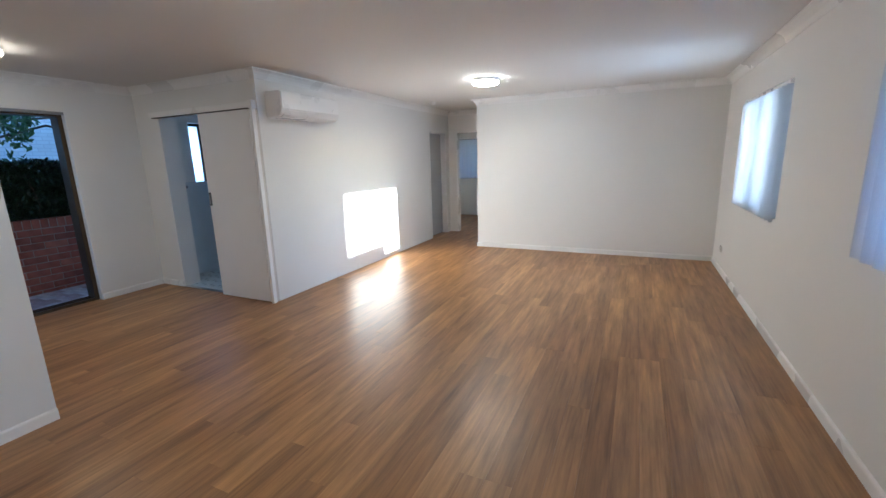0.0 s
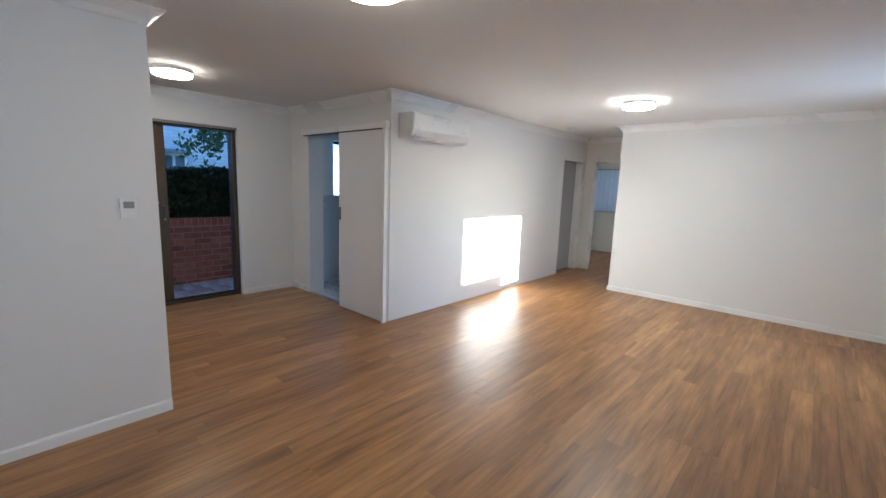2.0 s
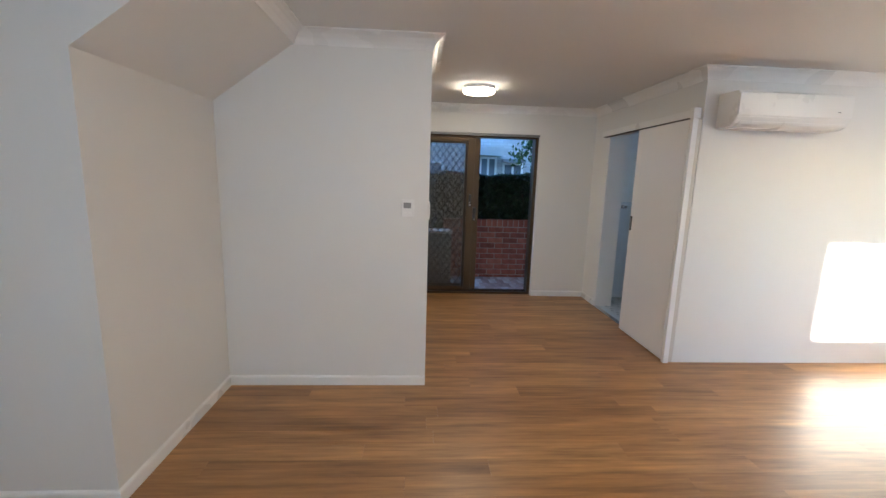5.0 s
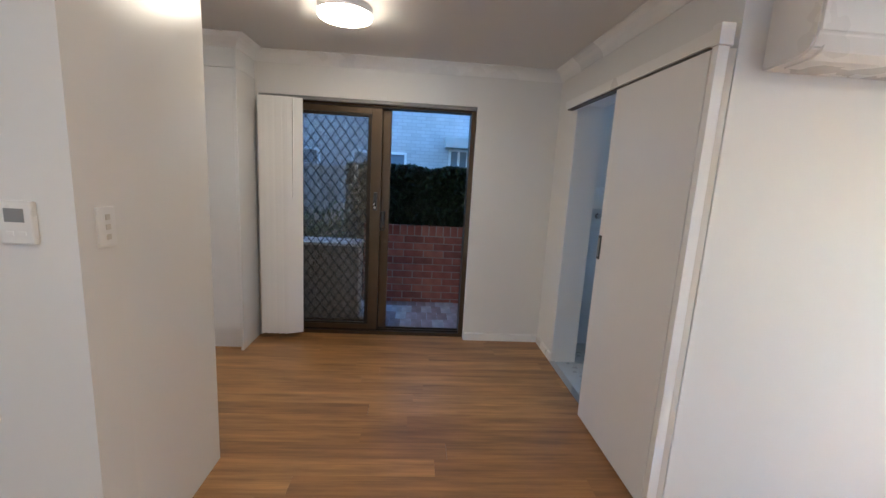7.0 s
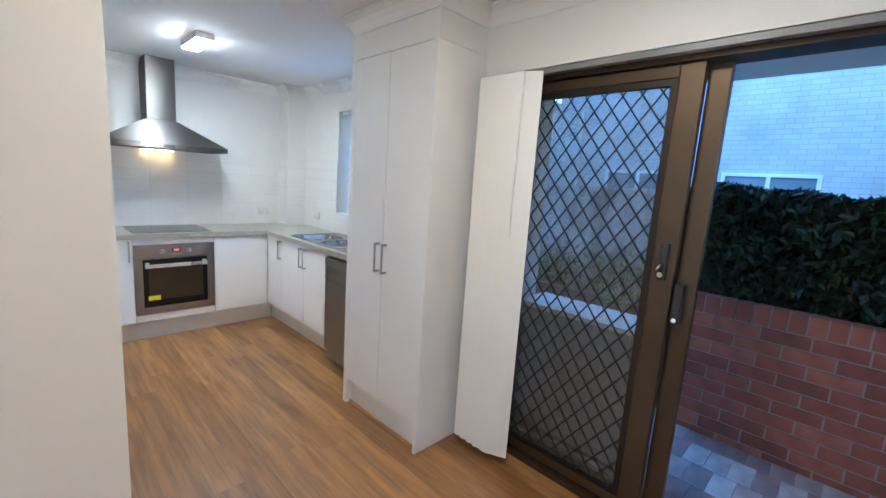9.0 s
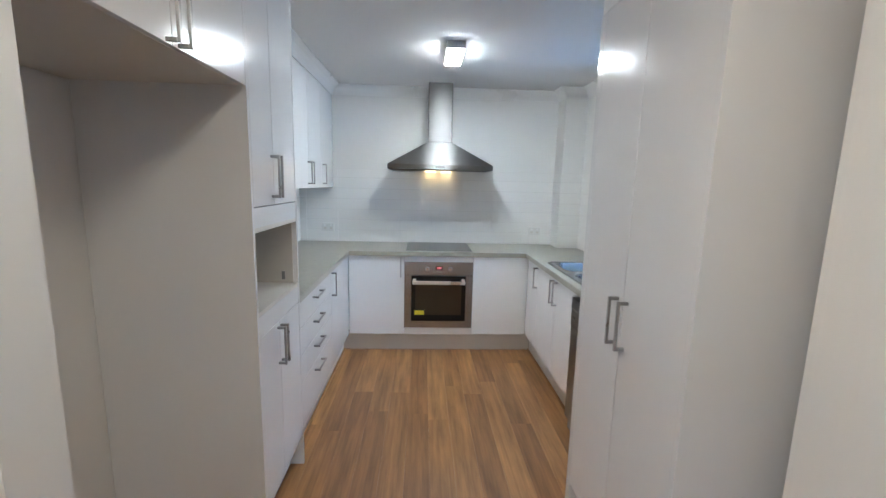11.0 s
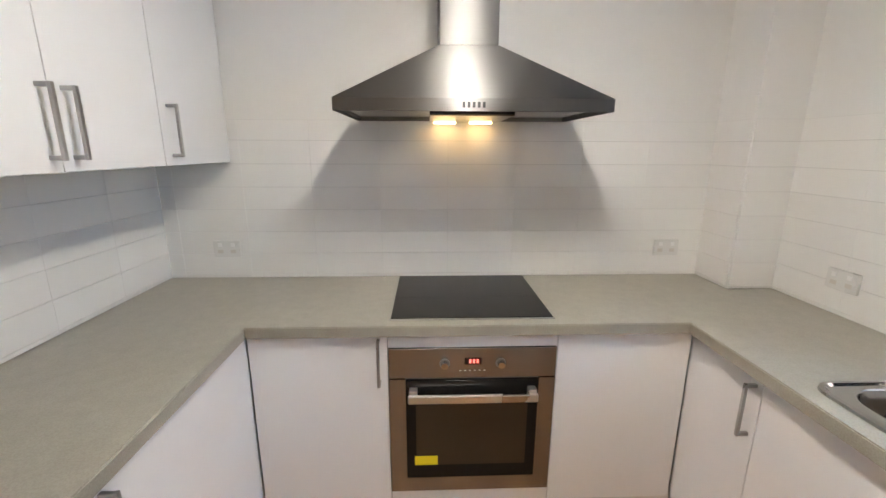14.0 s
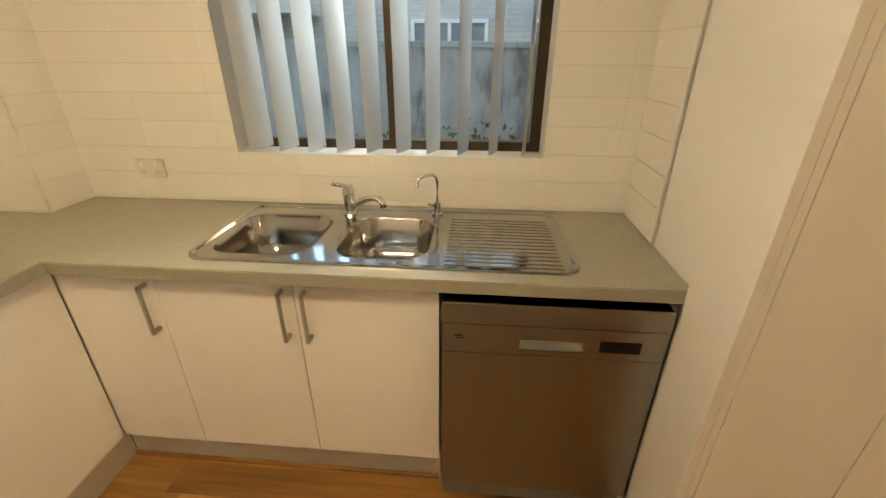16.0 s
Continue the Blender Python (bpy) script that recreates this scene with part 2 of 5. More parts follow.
PULLSTEEL = varied("satin_pull_steel", (0.72, 0.71, 0.69), 0.3, 1.0, amount=0.03, big=8, small=200, relief=0.02)
STEEL_X = brushed("brushed_steel", (0.40, 0.39, 0.38), 0.24, (6, 900, 900), 0.85)
STEEL_Y = brushed("sink_steel", (0.44, 0.43, 0.42), 0.12, (200, 6, 200), 0)
DWSTEEL = brushed("dishwasher_steel", (0.31, 0.29, 0.268), 0.30, (300, 300, 5))
NICKEL = varied("brushed_nickel", (0.42, 0.41, 0.40), 0.32, 1.0, amount=0.05, big=20, small=200, relief=0.02)
CHROME = varied("chrome", (0.72, 0.72, 0.73), 0.08, 1.0, amount=0.03, big=10, small=80, relief=0.01)
BLACKGLASS = varied("black_glass", (0.012, 0.011, 0.010), 0.06, amount=0.1, big=3, small=60, relief=0.0)
BLACKGLASS.node_tree.nodes["Principled BSDF"].inputs["Specular IOR Level"].default_value = 0.25
OVENGLASS = varied("brown_oven_glass", (0.045, 0.032, 0.020), 0.08, amount=0.1, big=4, small=60, relief=0.0)
BLACK = varied("black_plastic", (0.02, 0.02, 0.02), 0.4, amount=0.1, big=5, small=100, relief=0.05)
GREY = varied("grey_plastic", (0.25, 0.25, 0.25), 0.4, amount=0.1, big=5, small=100, relief=0.05)
OUTLET = varied("outlet_plastic", (0.70, 0.69, 0.66), 0.3, amount=0.02, big=4, small=80, relief=0.03)
PLASTIC = varied("white_plastic", (0.80, 0.79, 0.77), 0.3, amount=0.02, big=4, small=80, relief=0.03)
BLINDPLASTIC = varied("blind_plastic", (0.82, 0.81, 0.79), 0.45, amount=0.01, big=2, small=80, relief=0.0)
BRONZE = varied("bronze_aluminium", (0.085, 0.056, 0.032), 0.42, 0.6, amount=0.15, big=3, small=90, relief=0.04)
DARKBRONZE = varied("dark_bronze", (0.03, 0.022, 0.016), 0.45, 0.5, amount=0.15, big=3, small=90, relief=0.04)
GRILLE = varied("grille_metal", (0.012, 0.013, 0.018), 0.5, 0.2, amount=0.1)
GLASS = glass_mat("clear_glass")
SMOKE = glass_mat("screen_glass", (0.93, 0.94, 0.94))
FABRIC = fabric()
TILE = tile_mat()
GROUT = varied("grey_grout", (0.58, 0.56, 0.535), 0.9, amount=0.08, big=6, small=200, relief=0.3)
BATHTILE = varied("bath_wall_tile", (0.62, 0.65, 0.67), 0.15, amount=0.03, big=4, small=30, relief=0.02)
BATHFLOOR = varied("bath_floor_tile", (0.50, 0.54, 0.56), 0.3, amount=0.08, big=4, small=60, relief=0.05)
BRICK = brick_mat()
MORTAR = varied("mortar", (0.36, 0.31, 0.28), 0.95, amount=0.12, big=4, small=150, relief=0.5, depth=0.002)
RENDER = stained_render()
PAVING = paving_mat()
CONCRETE = varied("pale_concrete", (0.55, 0.54, 0.51), 0.9, amount=0.1, big=2, small=80, relief=0.3)
WHITEBRICK = painted_brick()
SOIL = varied("garden_soil", (0.07, 0.045, 0.03), 0.95, amount=0.3, big=3, small=60, relief=0.6, depth=0.01)
GRASS = varied("ground", (0.10, 0.10, 0.055), 0.95, amount=0.3, big=0.8, small=30, relief=0.5, depth=0.01)
HEDGELEAF = leaf_mat("hedge_leaf", (0.006, 0.014, 0.006), (0.022, 0.048, 0.016))
TREELEAF = leaf_mat("tree_leaf", (0.03, 0.07, 0.02), (0.08, 0.14, 0.04))
BARK = varied("bark", (0.10, 0.075, 0.055), 0.9, amount=0.3, big=6, small=40, relief=0.7, depth=0.01)
ROOFTILE = varied("brown_roof", (0.14, 0.07, 0.045), 0.8, amount=0.2, big=2, small=20, relief=0.5, depth=0.01)
DARKWIN = varied("pale_curtained_glass", (0.22, 0.25, 0.28), 0.1, amount=0.2)
LAMP_WARM = glow("lamp_diffuser", (1.0, 0.80, 0.58), 3.0)
LAMP_LIVING = glow("living_lamp_diffuser", (1.0, 0.86, 0.68), 6.6)
LAMP_DINING = glow("dining_lamp_diffuser", (1.0, 0.82, 0.62), 3.4)
LAMP_COOL = glow("kitchen_lamp_diffuser", (1.0, 0.97, 0.92), 10.8)
HOODLAMP = glow("hood_lamp_lens", (1.0, 0.66, 0.28), 1.0)
RED = glow("red_display", (1.0, 0.02, 0.01), 0.12)
YELLOW = varied("yellow_sticker", (0.75, 0.62, 0.02), 0.5, amount=0.03)
DARKGAP = varied("dark_gap_and_track", (0.08, 0.07, 0.06), 0.7, amount=0.1)


# ---- building helpers ----
def mesh_of(name, bm, mat, smooth=False):
    me = bpy.data.meshes.new(name)
    bm.to_mesh(me)
    bm.free()
    for f in me.polygons:
        f.use_smooth = smooth
    if mat:
        me.materials.append(mat)
    return me


def box(bm, x0, x1, y0, y1, z0, z1, r=0.0, seg=2):
    """Adds a box to bm, its edges rounded by r."""
    x0, x1 = min(x0, x1), max(x0, x1)
    y0, y1 = min(y0, y1), max(y0, y1)
    z0, z1 = min(z0, z1), max(z0, z1)
    m = Matrix.Translation(((x0 + x1) / 2, (y0 + y1) / 2, (z0 + z1) / 2)) @ Matrix.Diagonal((x1 - x0, y1 - y0, z1 - z0, 1))
    made = bmesh.ops.create_cube(bm, size=1, matrix=m)["verts"]
    if r:
        edges = list({e for v in made for e in v.link_edges})
        bmesh.ops.bevel(bm, geom=edges, offset=r, segments=seg, profile=0.5, affect="EDGES")
    return bm


def boxes(*rows, r=0.0):
    bm = bmesh.new()
    for row in rows:
        box(bm, *row, r=r)
    return bm


def cyl(bm, a, b, ra, rb=None, seg=20, caps=True):
    """Adds a cylinder or cone from a to b."""
    a, b = Vector(a), Vector(b)
    d = b - a
    m = Matrix.Translation((a + b) / 2) @ d.to_track_quat("Z", "Y").to_matrix().to_4x4()
    bmesh.ops.create_cone(bm, cap_ends=caps, segments=seg, radius1=ra, radius2=ra if rb is None else rb, depth=d.length, matrix=m)
    return bm


def tube(points, radius, seg=10):
    """A bent round tube through points."""
    bm = bmesh.new()
    pts = [Vector(p) for p in points]
    rings = []
    for i, p in enumerate(pts):
        d = (pts[min(i + 1, len(pts) - 1)] - pts[max(i - 1, 0)]).normalized()
        q = d.to_track_quat("Z", "Y")
        rings.append([bm.verts.new(p + q @ Vector((radius * math.cos(a), radius * math.sin(a), 0))) for a in (2 * math.pi * k / seg for k in range(seg))])
    for r0, r1 in zip(rings, rings[1:]):
        for k in range(seg):
            bm.faces.new((r0[k], r0[(k + 1) % seg], r1[(k + 1) % seg], r1[k]))
    bm.faces.new(rings[0][::-1])
    bm.faces.new(rings[-1])
    return bm


def prism(bm, outline, axis, lo, hi):
    """Extrudes a closed outline of 2D points along axis x, y or z."""
    def at(p, w):
        return {"x": (w, p[0], p[1]), "y": (p[0], w, p[1]), "z": (p[0], p[1], w)}[axis]
    a = [bm.verts.new(at(p, lo)) for p in outline]
    b = [bm.verts.new(at(p, hi)) for p in outline]
    n = len(outline)
    bm.faces.new(a[::-1])
    bm.faces.new(b)
    for i in range(n):
        bm.faces.new((a[i], a[(i + 1) % n], b[(i + 1) % n], b[i]))
    bmesh.ops.recalc_face_normals(bm, faces=bm.faces)
    return bm


def sweep(points, profile, closed=False):
    """Sweeps a profile of (distance into the room, z) along a line of walls with the room to its left."""
    bm = bmesh.new()
    pts = [Vector(p) for p in points]
    n = len(pts)
    rows = []
    for i, p in enumerate(pts):
        def normal(a, b):
            d = (b - a).normalized()
            return Vector((-d.y, d.x))
        before = normal(pts[i - 1], p) if closed or i else None
        after = normal(p, pts[(i + 1) % n]) if closed or i < n - 1 else None
        before, after = before or after, after or before
        mid = (before + after) / (1 + before.dot(after))
        rows.append([bm.verts.new((p.x + mid.x * d, p.y + mid.y * d, z)) for d, z in profile])
    for i in range(n if closed else n - 1):
        a, b = rows[i], rows[(i + 1) % n]
        for k in range(len(profile)):
            j = (k + 1) % len(profile)
            bm.faces.new((a[k], a[j], b[j], b[k]))
    if not closed:
        bm.faces.new(rows[0])
        bm.faces.new(rows[-1][::-1])
    bmesh.ops.recalc_face_normals(bm, faces=bm.faces)
    return bm


def structure(name, bm, mat, label="", smooth=False, category=""):
    return tagged(new(name, mesh_of(name, bm, mat, smooth)), label, category, kind="structure")


def thing(name, bm, mat, label, category, group="", smooth=False, kind=""):
    """A thing of one mesh."""
    return tagged(new(name, mesh_of(name, bm, mat, smooth)), label, category, group, kind)


def base(name, at, label, category, group="", kind=""):
    """An Empty at a thing's base, to hold its parts."""
    ob = new(name)
    ob.location = at
    ob.empty_display_size = 0.1
    return tagged(ob, label, category, group, kind)


def part(name, bm, mat, parent, label="", smooth=False):
    """One mesh under a thing or under a part, in world places."""
    ob = new(name, mesh_of(name, bm, mat, smooth))
    ob.parent = parent
    if parent.type == "EMPTY":
        ob.matrix_parent_inverse = Matrix.Translation(parent.location).inverted()
    if label:
        ob["label"] = label
    return ob


def piece(name, me, parent, at):
    """One of many alike pieces on a shared mesh."""
    ob = new(name, me)
    ob.parent = parent
    if parent.type == "EMPTY":
        ob.matrix_parent_inverse = Matrix.Translation(parent.location).inverted()
    ob.location = at
    return ob


def wall(name, x0, x1, y0, y1, z0, z1, axis, openings=(), mat=None, label="white painted plaster wall"):
    """A wall along axis with openings (from, to, bottom, top) cut through."""
    lo, hi = (x0, x1) if axis == "x" else (y0, y1)
    us = sorted({lo, hi, *(min(max(c, lo), hi) for o in openings for c in o[:2])})
    zs = sorted({z0, z1, *(c for o in openings for c in o[2:])})
    full = {(i, j) for i in range(len(us) - 1) for j in range(len(zs) - 1)
            if not any(o[0] < (us[i] + us[i + 1]) / 2 < o[1] and o[2] < (zs[j] + zs[j + 1]) / 2 < o[3] for o in openings)}
    bm = bmesh.new()
    made = {}

    def vert(i, j, side):
        if (i, j, side) not in made:
            made[i, j, side] = bm.verts.new((us[i], (y0, y1)[side], zs[j]) if axis == "x" else ((x0, x1)[side], us[i], zs[j]))
        return made[i, j, side]
    for i, j in full:
        for side in (0, 1):
            bm.faces.new([vert(i + a, j + b, side) for a, b in ((0, 0), (1, 0), (1, 1), (0, 1))])
        for di, dj, p, q in ((-1, 0, (0, 0), (0, 1)), (1, 0, (1, 0), (1, 1)), (0, -1, (0, 0), (1, 0)), (0, 1, (0, 1), (1, 1))):
            if (i + di, j + dj) not in full:
                bm.faces.new((vert(i + p[0], j + p[1], 0), vert(i + q[0], j + q[1], 0), vert(i + q[0], j + q[1], 1), vert(i + p[0], j + p[1], 1)))
    bmesh.ops.recalc_face_normals(bm, faces=bm.faces)
    return structure(name, bm, mat or WALL, label)


# ---- large structure ----
CZ = 2.36
EAST, NORTH, ACX, BATHY, WESTX, KWEST, KSOUTH, KEAST, STAIRX, SOUTH = 0.84, 6.54, -3.6, 3.17, -5.59, -6.04, -2.42, -3.37, -3.22, -0.976
W1 = (4.05, 5.64, 0.92, 1.98)
W2 = (-0.70, 2.57, 0.965, 1.955)
KW = (-1.525, -0.36, 1.10, 2.09)
BW = (3.80, 4.45, 1.20, 2.02)
SL = (0.70, 2.48, 0.0, 2.04)

wall("wall_east", EAST, EAST + 0.25, -1.2, NORTH + 0.12, 0, CZ, "y", (W1, W2))
wall("wall_north", -2.54, EAST, NORTH, NORTH + 0.12, 0, CZ, "x")
wall("wall_hall_east", -2.54, -2.42, NORTH + 0.12, 7.80, 0, CZ, "y")
wall("wall_air_conditioner", ACX - 0.12, ACX, BATHY, 7.80, 0, CZ, "y", ((6.93, 7.66, 0, 1.96),))
wall("wall_hall_end", ACX - 0.12, -2.30, 7.80, 7.92, 0, CZ, "x", ((-3.44, -2.64, 0, 1.97),))
wall("wall_bathroom", WESTX, ACX - 0.12, BATHY, BATHY + 0.20, 0, CZ, "x", ((-5.17, -4.05, 0, 2.03),))
wall("wall_west", WESTX - 0.25, WESTX, 0.70, 5.4, 0, CZ, "y", (SL, BW))
wall("wall_bath_north", WESTX, ACX - 0.12, 5.2, 5.32, 0, CZ, "x")
wall("wall_pantry_back", KWEST - 0.25, -5.76, -0.03, 0.69, 0, CZ, "x")
wall("wall_slider_jamb", WESTX - 0.25, WESTX, 0.665, 0.70, 0, CZ, "x")
wall("wall_kitchen_west", KWEST - 0.25, KWEST, KSOUTH - 0.2, -0.03, 0, CZ, "y", (KW,))
wall("wall_kitchen_south", KWEST, KEAST + 0.15, KSOUTH - 0.2, KSOUTH, 0, CZ, "x")
wall("wall_kitchen_pier", KWEST, -5.84, KSOUTH, -2.20, 0, CZ, "x")
wall("wall_stair", KEAST, STAIRX, KSOUTH, 1.074, 0, CZ, "y")
wall("wall_nib", -3.96, KEAST, 0.965, 1.074, 0, CZ, "x", mat=SATIN)
wall("wall_south", STAIRX, EAST, -1.2, SOUTH, 0, CZ, "x")
bm = bmesh.new()
prism(bm, [(SOUTH, 0), (-0.30, 0), (-0.30, 1.923), (0.21, 2.28), (0.21, CZ), (SOUTH, CZ)], "x", STAIRX, -2.13)
structure("wall_stair_bulkhead", bm, WALL, "white plaster box with sloping soffit under stairs")
# bedroom beyond the hall
wall("wall_bedroom_north", -5.6, -0.9, 10.3, 10.5, 0, CZ, "x", ((-4.9, -3.3, 0.95, 1.98),))
wall("wall_bedroom_west", -5.72, -5.6, 7.92, 10.3, 0, CZ, "y")
wall("wall_bedroom_east", -0.9, -0.78, 7.92, 10.3, 0, CZ, "y")
wall("wall_bedroom_south", -5.6, ACX - 0.12, 7.80, 7.92, 0, CZ, "x")
structure("ceiling", boxes((-6.3, 1.1, -2.65, 10.5, CZ, CZ + 0.14)), CEIL, "flat white painted plaster ceiling")
# Unseen mass overhead, its height set to shade the garden and building westward.
structure("upper_storey", boxes((-6.35, 1.15, -2.7, 10.55, CZ + 0.145, 8.0)), WHITEBRICK, "unseen upper storey, raised to keep sun off the west side")
# Unseen block added southward so low sun can't reach the west side.
structure("wall_sun_block", boxes((-5.6, 1.1, -14.0, -2.72, -0.16, 8.0)), WHITEBRICK, "unseen block added to keep sun off the building opposite")
structure("floor", boxes((-5.66, 1.0, -2.5, 10.4, -0.12, -0.012)), UNDER, "brown timber-look laminate plank floor")
structure("floor_bathroom", boxes((WESTX, ACX - 0.12, BATHY + 0.0, 5.2, -0.012, -0.004)), GROUT, "pale grey tiled bathroom floor")

COVE = [(0, CZ), (0, CZ - 0.085), (0.006, CZ - 0.085), (0.010, CZ - 0.072), (0.022, CZ - 0.050), (0.044, CZ - 0.026), (0.068, CZ - 0.012), (0.080, CZ - 0.008), (0.080, CZ)]
ROOM = [(EAST, SOUTH), (EAST, NORTH), (-2.54, NORTH), (-2.54, 7.80), (ACX, 7.80), (ACX, BATHY), (WESTX, BATHY), (WESTX, 0.68), (-5.24, 0.68),
        (-5.24, -0.028), (KWEST, -0.028), (KWEST, -2.20), (-5.84, -2.20), (-5.84, KSOUTH), (-3.70, KSOUTH), (-3.70, -0.40), (-3.955, -0.40), (-3.955, 1.074),
        (STAIRX, 1.074), (STAIRX, 0.21), (-2.13, 0.21), (-2.13, SOUTH)]
structure("trim_cornice", sweep(ROOM, COVE, True), TRIM, "white coved plaster cornice")
SKIRT = [(0, 0), (0.014, 0), (0.014, 0.058), (0.010, 0.066), (0, 0.070)]
structure("baseboard", sweep([(STAIRX, 1.074), (STAIRX, -0.30), (-2.13, -0.30), (-2.13, SOUTH), (EAST, SOUTH), (EAST, NORTH), (-2.54, NORTH), (-2.54, 7.80)], SKIRT), TRIM, "white painted timber skirting board")
structure("baseboard_dining", sweep([(-5.19, BATHY), (WESTX, BATHY), (WESTX, 2.485)], SKIRT), TRIM, "white painted timber skirting board")
structure("ground", boxes((-120, -6.05, -120, 120, -0.3, -0.16), (1.1, 120, -120, 120, -0.3, -0.16), (-6.05, 1.1, 10.5, 120, -0.3, -0.16), (-6.05, 1.1, -120, -2.7, -0.3, -0.16)), GRASS, "open ground round the apartment block")


# ---- fittings shared by several things ----
def bar_handle(at, along, out, length=0.17):
    """A square bar pull; along and out are unit axes."""
    at, a, o = Vector(at), Vector(along), Vector(out)
    s = a.cross(o)
    bm = bmesh.new()

    def block(c, la, ls, lo):
        half = Vector([abs(a[i]) * la + abs(s[i]) * ls + abs(o[i]) * lo for i in range(3)]) / 2
        box(bm, c.x - half.x, c.x + half.x, c.y - half.y, c.y + half.y, c.z - half.z, c.z + half.z, r=0.0018)
    block(at + o * 0.032, length, 0.011, 0.009)
    for k in (-1, 1):
        block(at + a * k * (length / 2 - 0.006) + o * 0.0140, 0.011, 0.011, 0.028)
    return bm


def front_x(parent, x, y0, y1, z0, z1, handle=None, kind="door", hz=None, out=-1, mat=None):
    """A cabinet front facing along x, its handle upright (a y) or level ("level")."""
    d = part(kind, box(bmesh.new(), x, x - out * 0.018, y0 + 0.0015, y1 - 0.0015, z0 + 0.0015, z1 - 0.0015, r=0.0012), mat or LAMINATE, parent)
    if handle == "level":
        part("handle", bar_handle((x, (y0 + y1) / 2, z1 - 0.045), (0, 1, 0), (out, 0, 0)), NICKEL, d, "brushed nickel bar handle")
    elif handle is not None:
        part("handle", bar_handle((x, handle, hz), (0, 0, 1), (out, 0, 0)), NICKEL, d, "brushed nickel bar handle")
    return d


def front_y(parent, y, x0, x1, z0, z1, handle=None, hz=None):
    """A cabinet front facing north."""
    d = part("door", box(bmesh.new(), x0 + 0.0015, x1 - 0.0015, y - 0.018, y, z0 + 0.0015, z1 - 0.0015, r=0.0012), LAMINATE, parent)
    if handle is not None:
        part("handle", bar_handle((handle, y, hz), (0, 0, 1), (0, 1, 0)), NICKEL, d, "brushed nickel bar handle")
    return d


def rounded_loop(bm, x0, x1, y0, y1, r, z, seg=6):
    out = []
    for cx, cy, a0 in ((x1 - r, y1 - r, 0), (x0 + r, y1 - r, 90), (x0 + r, y0 + r, 180), (x1 - r, y0 + r, 270)):
        for k in range(seg + 1):
            a = radians(a0 + 90 * k / seg)
            out.append(bm.verts.new((cx + r * math.cos(a), cy + r * math.sin(a), z)))
    return out


def loft(bm, loops):
    for a, b in zip(loops, loops[1:]):
        n = len(a)
        for k in range(n):
            bm.faces.new((a[k], a[(k + 1) % n], b[(k + 1) % n], b[k]))


def vertical_blind(name, label, axis_x, y0, y1, z0, z1, count, turn, wide=0.127, rail=0.03, loose=4.5, part_open=None, turned=()):
    """A vertical blind in a wall that runs along y: a head rail and one slat after another, each turned by so many degrees out of the wall."""
    top = base(name, (axis_x, (y0 + y1) / 2, z1 - rail), label, "blind", "vertical blinds")
    part("head_rail", boxes((axis_x - 0.02, axis_x + 0.02, y0, y1, z1 - rail, z1 - 0.002), r=0.002), PLASTIC, top)
    rnd = random.Random(len(name) * 7 + count)
    for i in range(count):
        y = y0 + (i + 0.5) * (y1 - y0) / count
        way = part_open[1] if part_open and y < part_open[0] else turn
        way = -100 if i in turned else way
        bm = bmesh.new()
        rows = []
        for side in (0.0007, -0.0007):
            for z in (z0, z1 - rail - 0.012):
                rows.append([bm.verts.new((u * wide / 2, side + 0.006 * (1 - u * u), z)) for u in (-1, -0.6, -0.2, 0.2, 0.6, 1)])
        for k in range(5):
            bm.faces.new((rows[0][k], rows[0][k + 1], rows[1][k + 1], rows[1][k]))
            bm.faces.new((rows[2][k + 1], rows[2][k], rows[3][k], rows[3][k + 1]))
        bm.transform(Matrix.Translation((axis_x, y, 0)) @ Matrix.Rotation(radians(way + rnd.uniform(-loose, loose)), 4, "Z"))
        part("slat", bm, FABRIC, top, smooth=True)
    return top


def window(name, label, x0, x1, y0, y1, z0, z1, frame_mat, mullion=0.028):
    """An aluminium sliding window in a wall that runs along y."""
    w = base(name, ((x0 + x1) / 2, (y0 + y1) / 2, z0), label, "window", kind="structure")
    t = 0.04
    part("window_frame", boxes((x0, x1, y0, y1, z0, z0 + t), (x0, x1, y0, y1, z1 - t, z1), (x0, x1, y0, y0 + t, z0 + t, z1 - t), (x0, x1, y1 - t, y1, z0 + t, z1 - t)), frame_mat, w)
    mid = (y0 + y1) / 2
    xm = (x0 + x1) / 2
    if mullion:
        part("mullion", boxes((x0 + 0.004, x1 - 0.004, mid - mullion, mid + mullion, z0 + t, z1 - t)), frame_mat, w)
    for a, b in (((y0 + t, mid - mullion), (mid + mullion, y1 - t)) if mullion else ((y0 + t, y1 - t),)):
        g = part("pane", boxes((xm - 0.003, xm + 0.003, a, b, z0 + t, z1 - t)), GLASS, w)
        g.visible_shadow = False
    return w


# ---- windows and blinds ----
window("window_1", "aluminium sliding window behind open vertical blind", EAST + 0.13, EAST + 0.18, W1[0], W1[1], W1[2], W1[3], BRONZE, 0.012)
window("window_2", "aluminium sliding window behind closed vertical blind", EAST + 0.13, EAST + 0.18, W2[0], W2[1], W2[2], W2[3], BRONZE)
window("window_3", "bronze aluminium kitchen window above the sink", KWEST - 0.17, KWEST - 0.12, KW[0], KW[1], KW[2], KW[3], BRONZE, 0.013)
vertical_blind("vertical_blind", "white fabric vertical blind with slats turned open", EAST + 0.035, W1[0] + 0.01, W1[1] - 0.01, W1[2] - 0.03, W1[3], 14, -1.4, loose=0.3)
vertical_blind("vertical_blind", "white fabric vertical blind with slats mostly closed", EAST - 0.04, -0.72, 2.61, 0.940, 2.005, 30, -76, loose=3, part_open=(0.75, -12), turned=(18, 24))
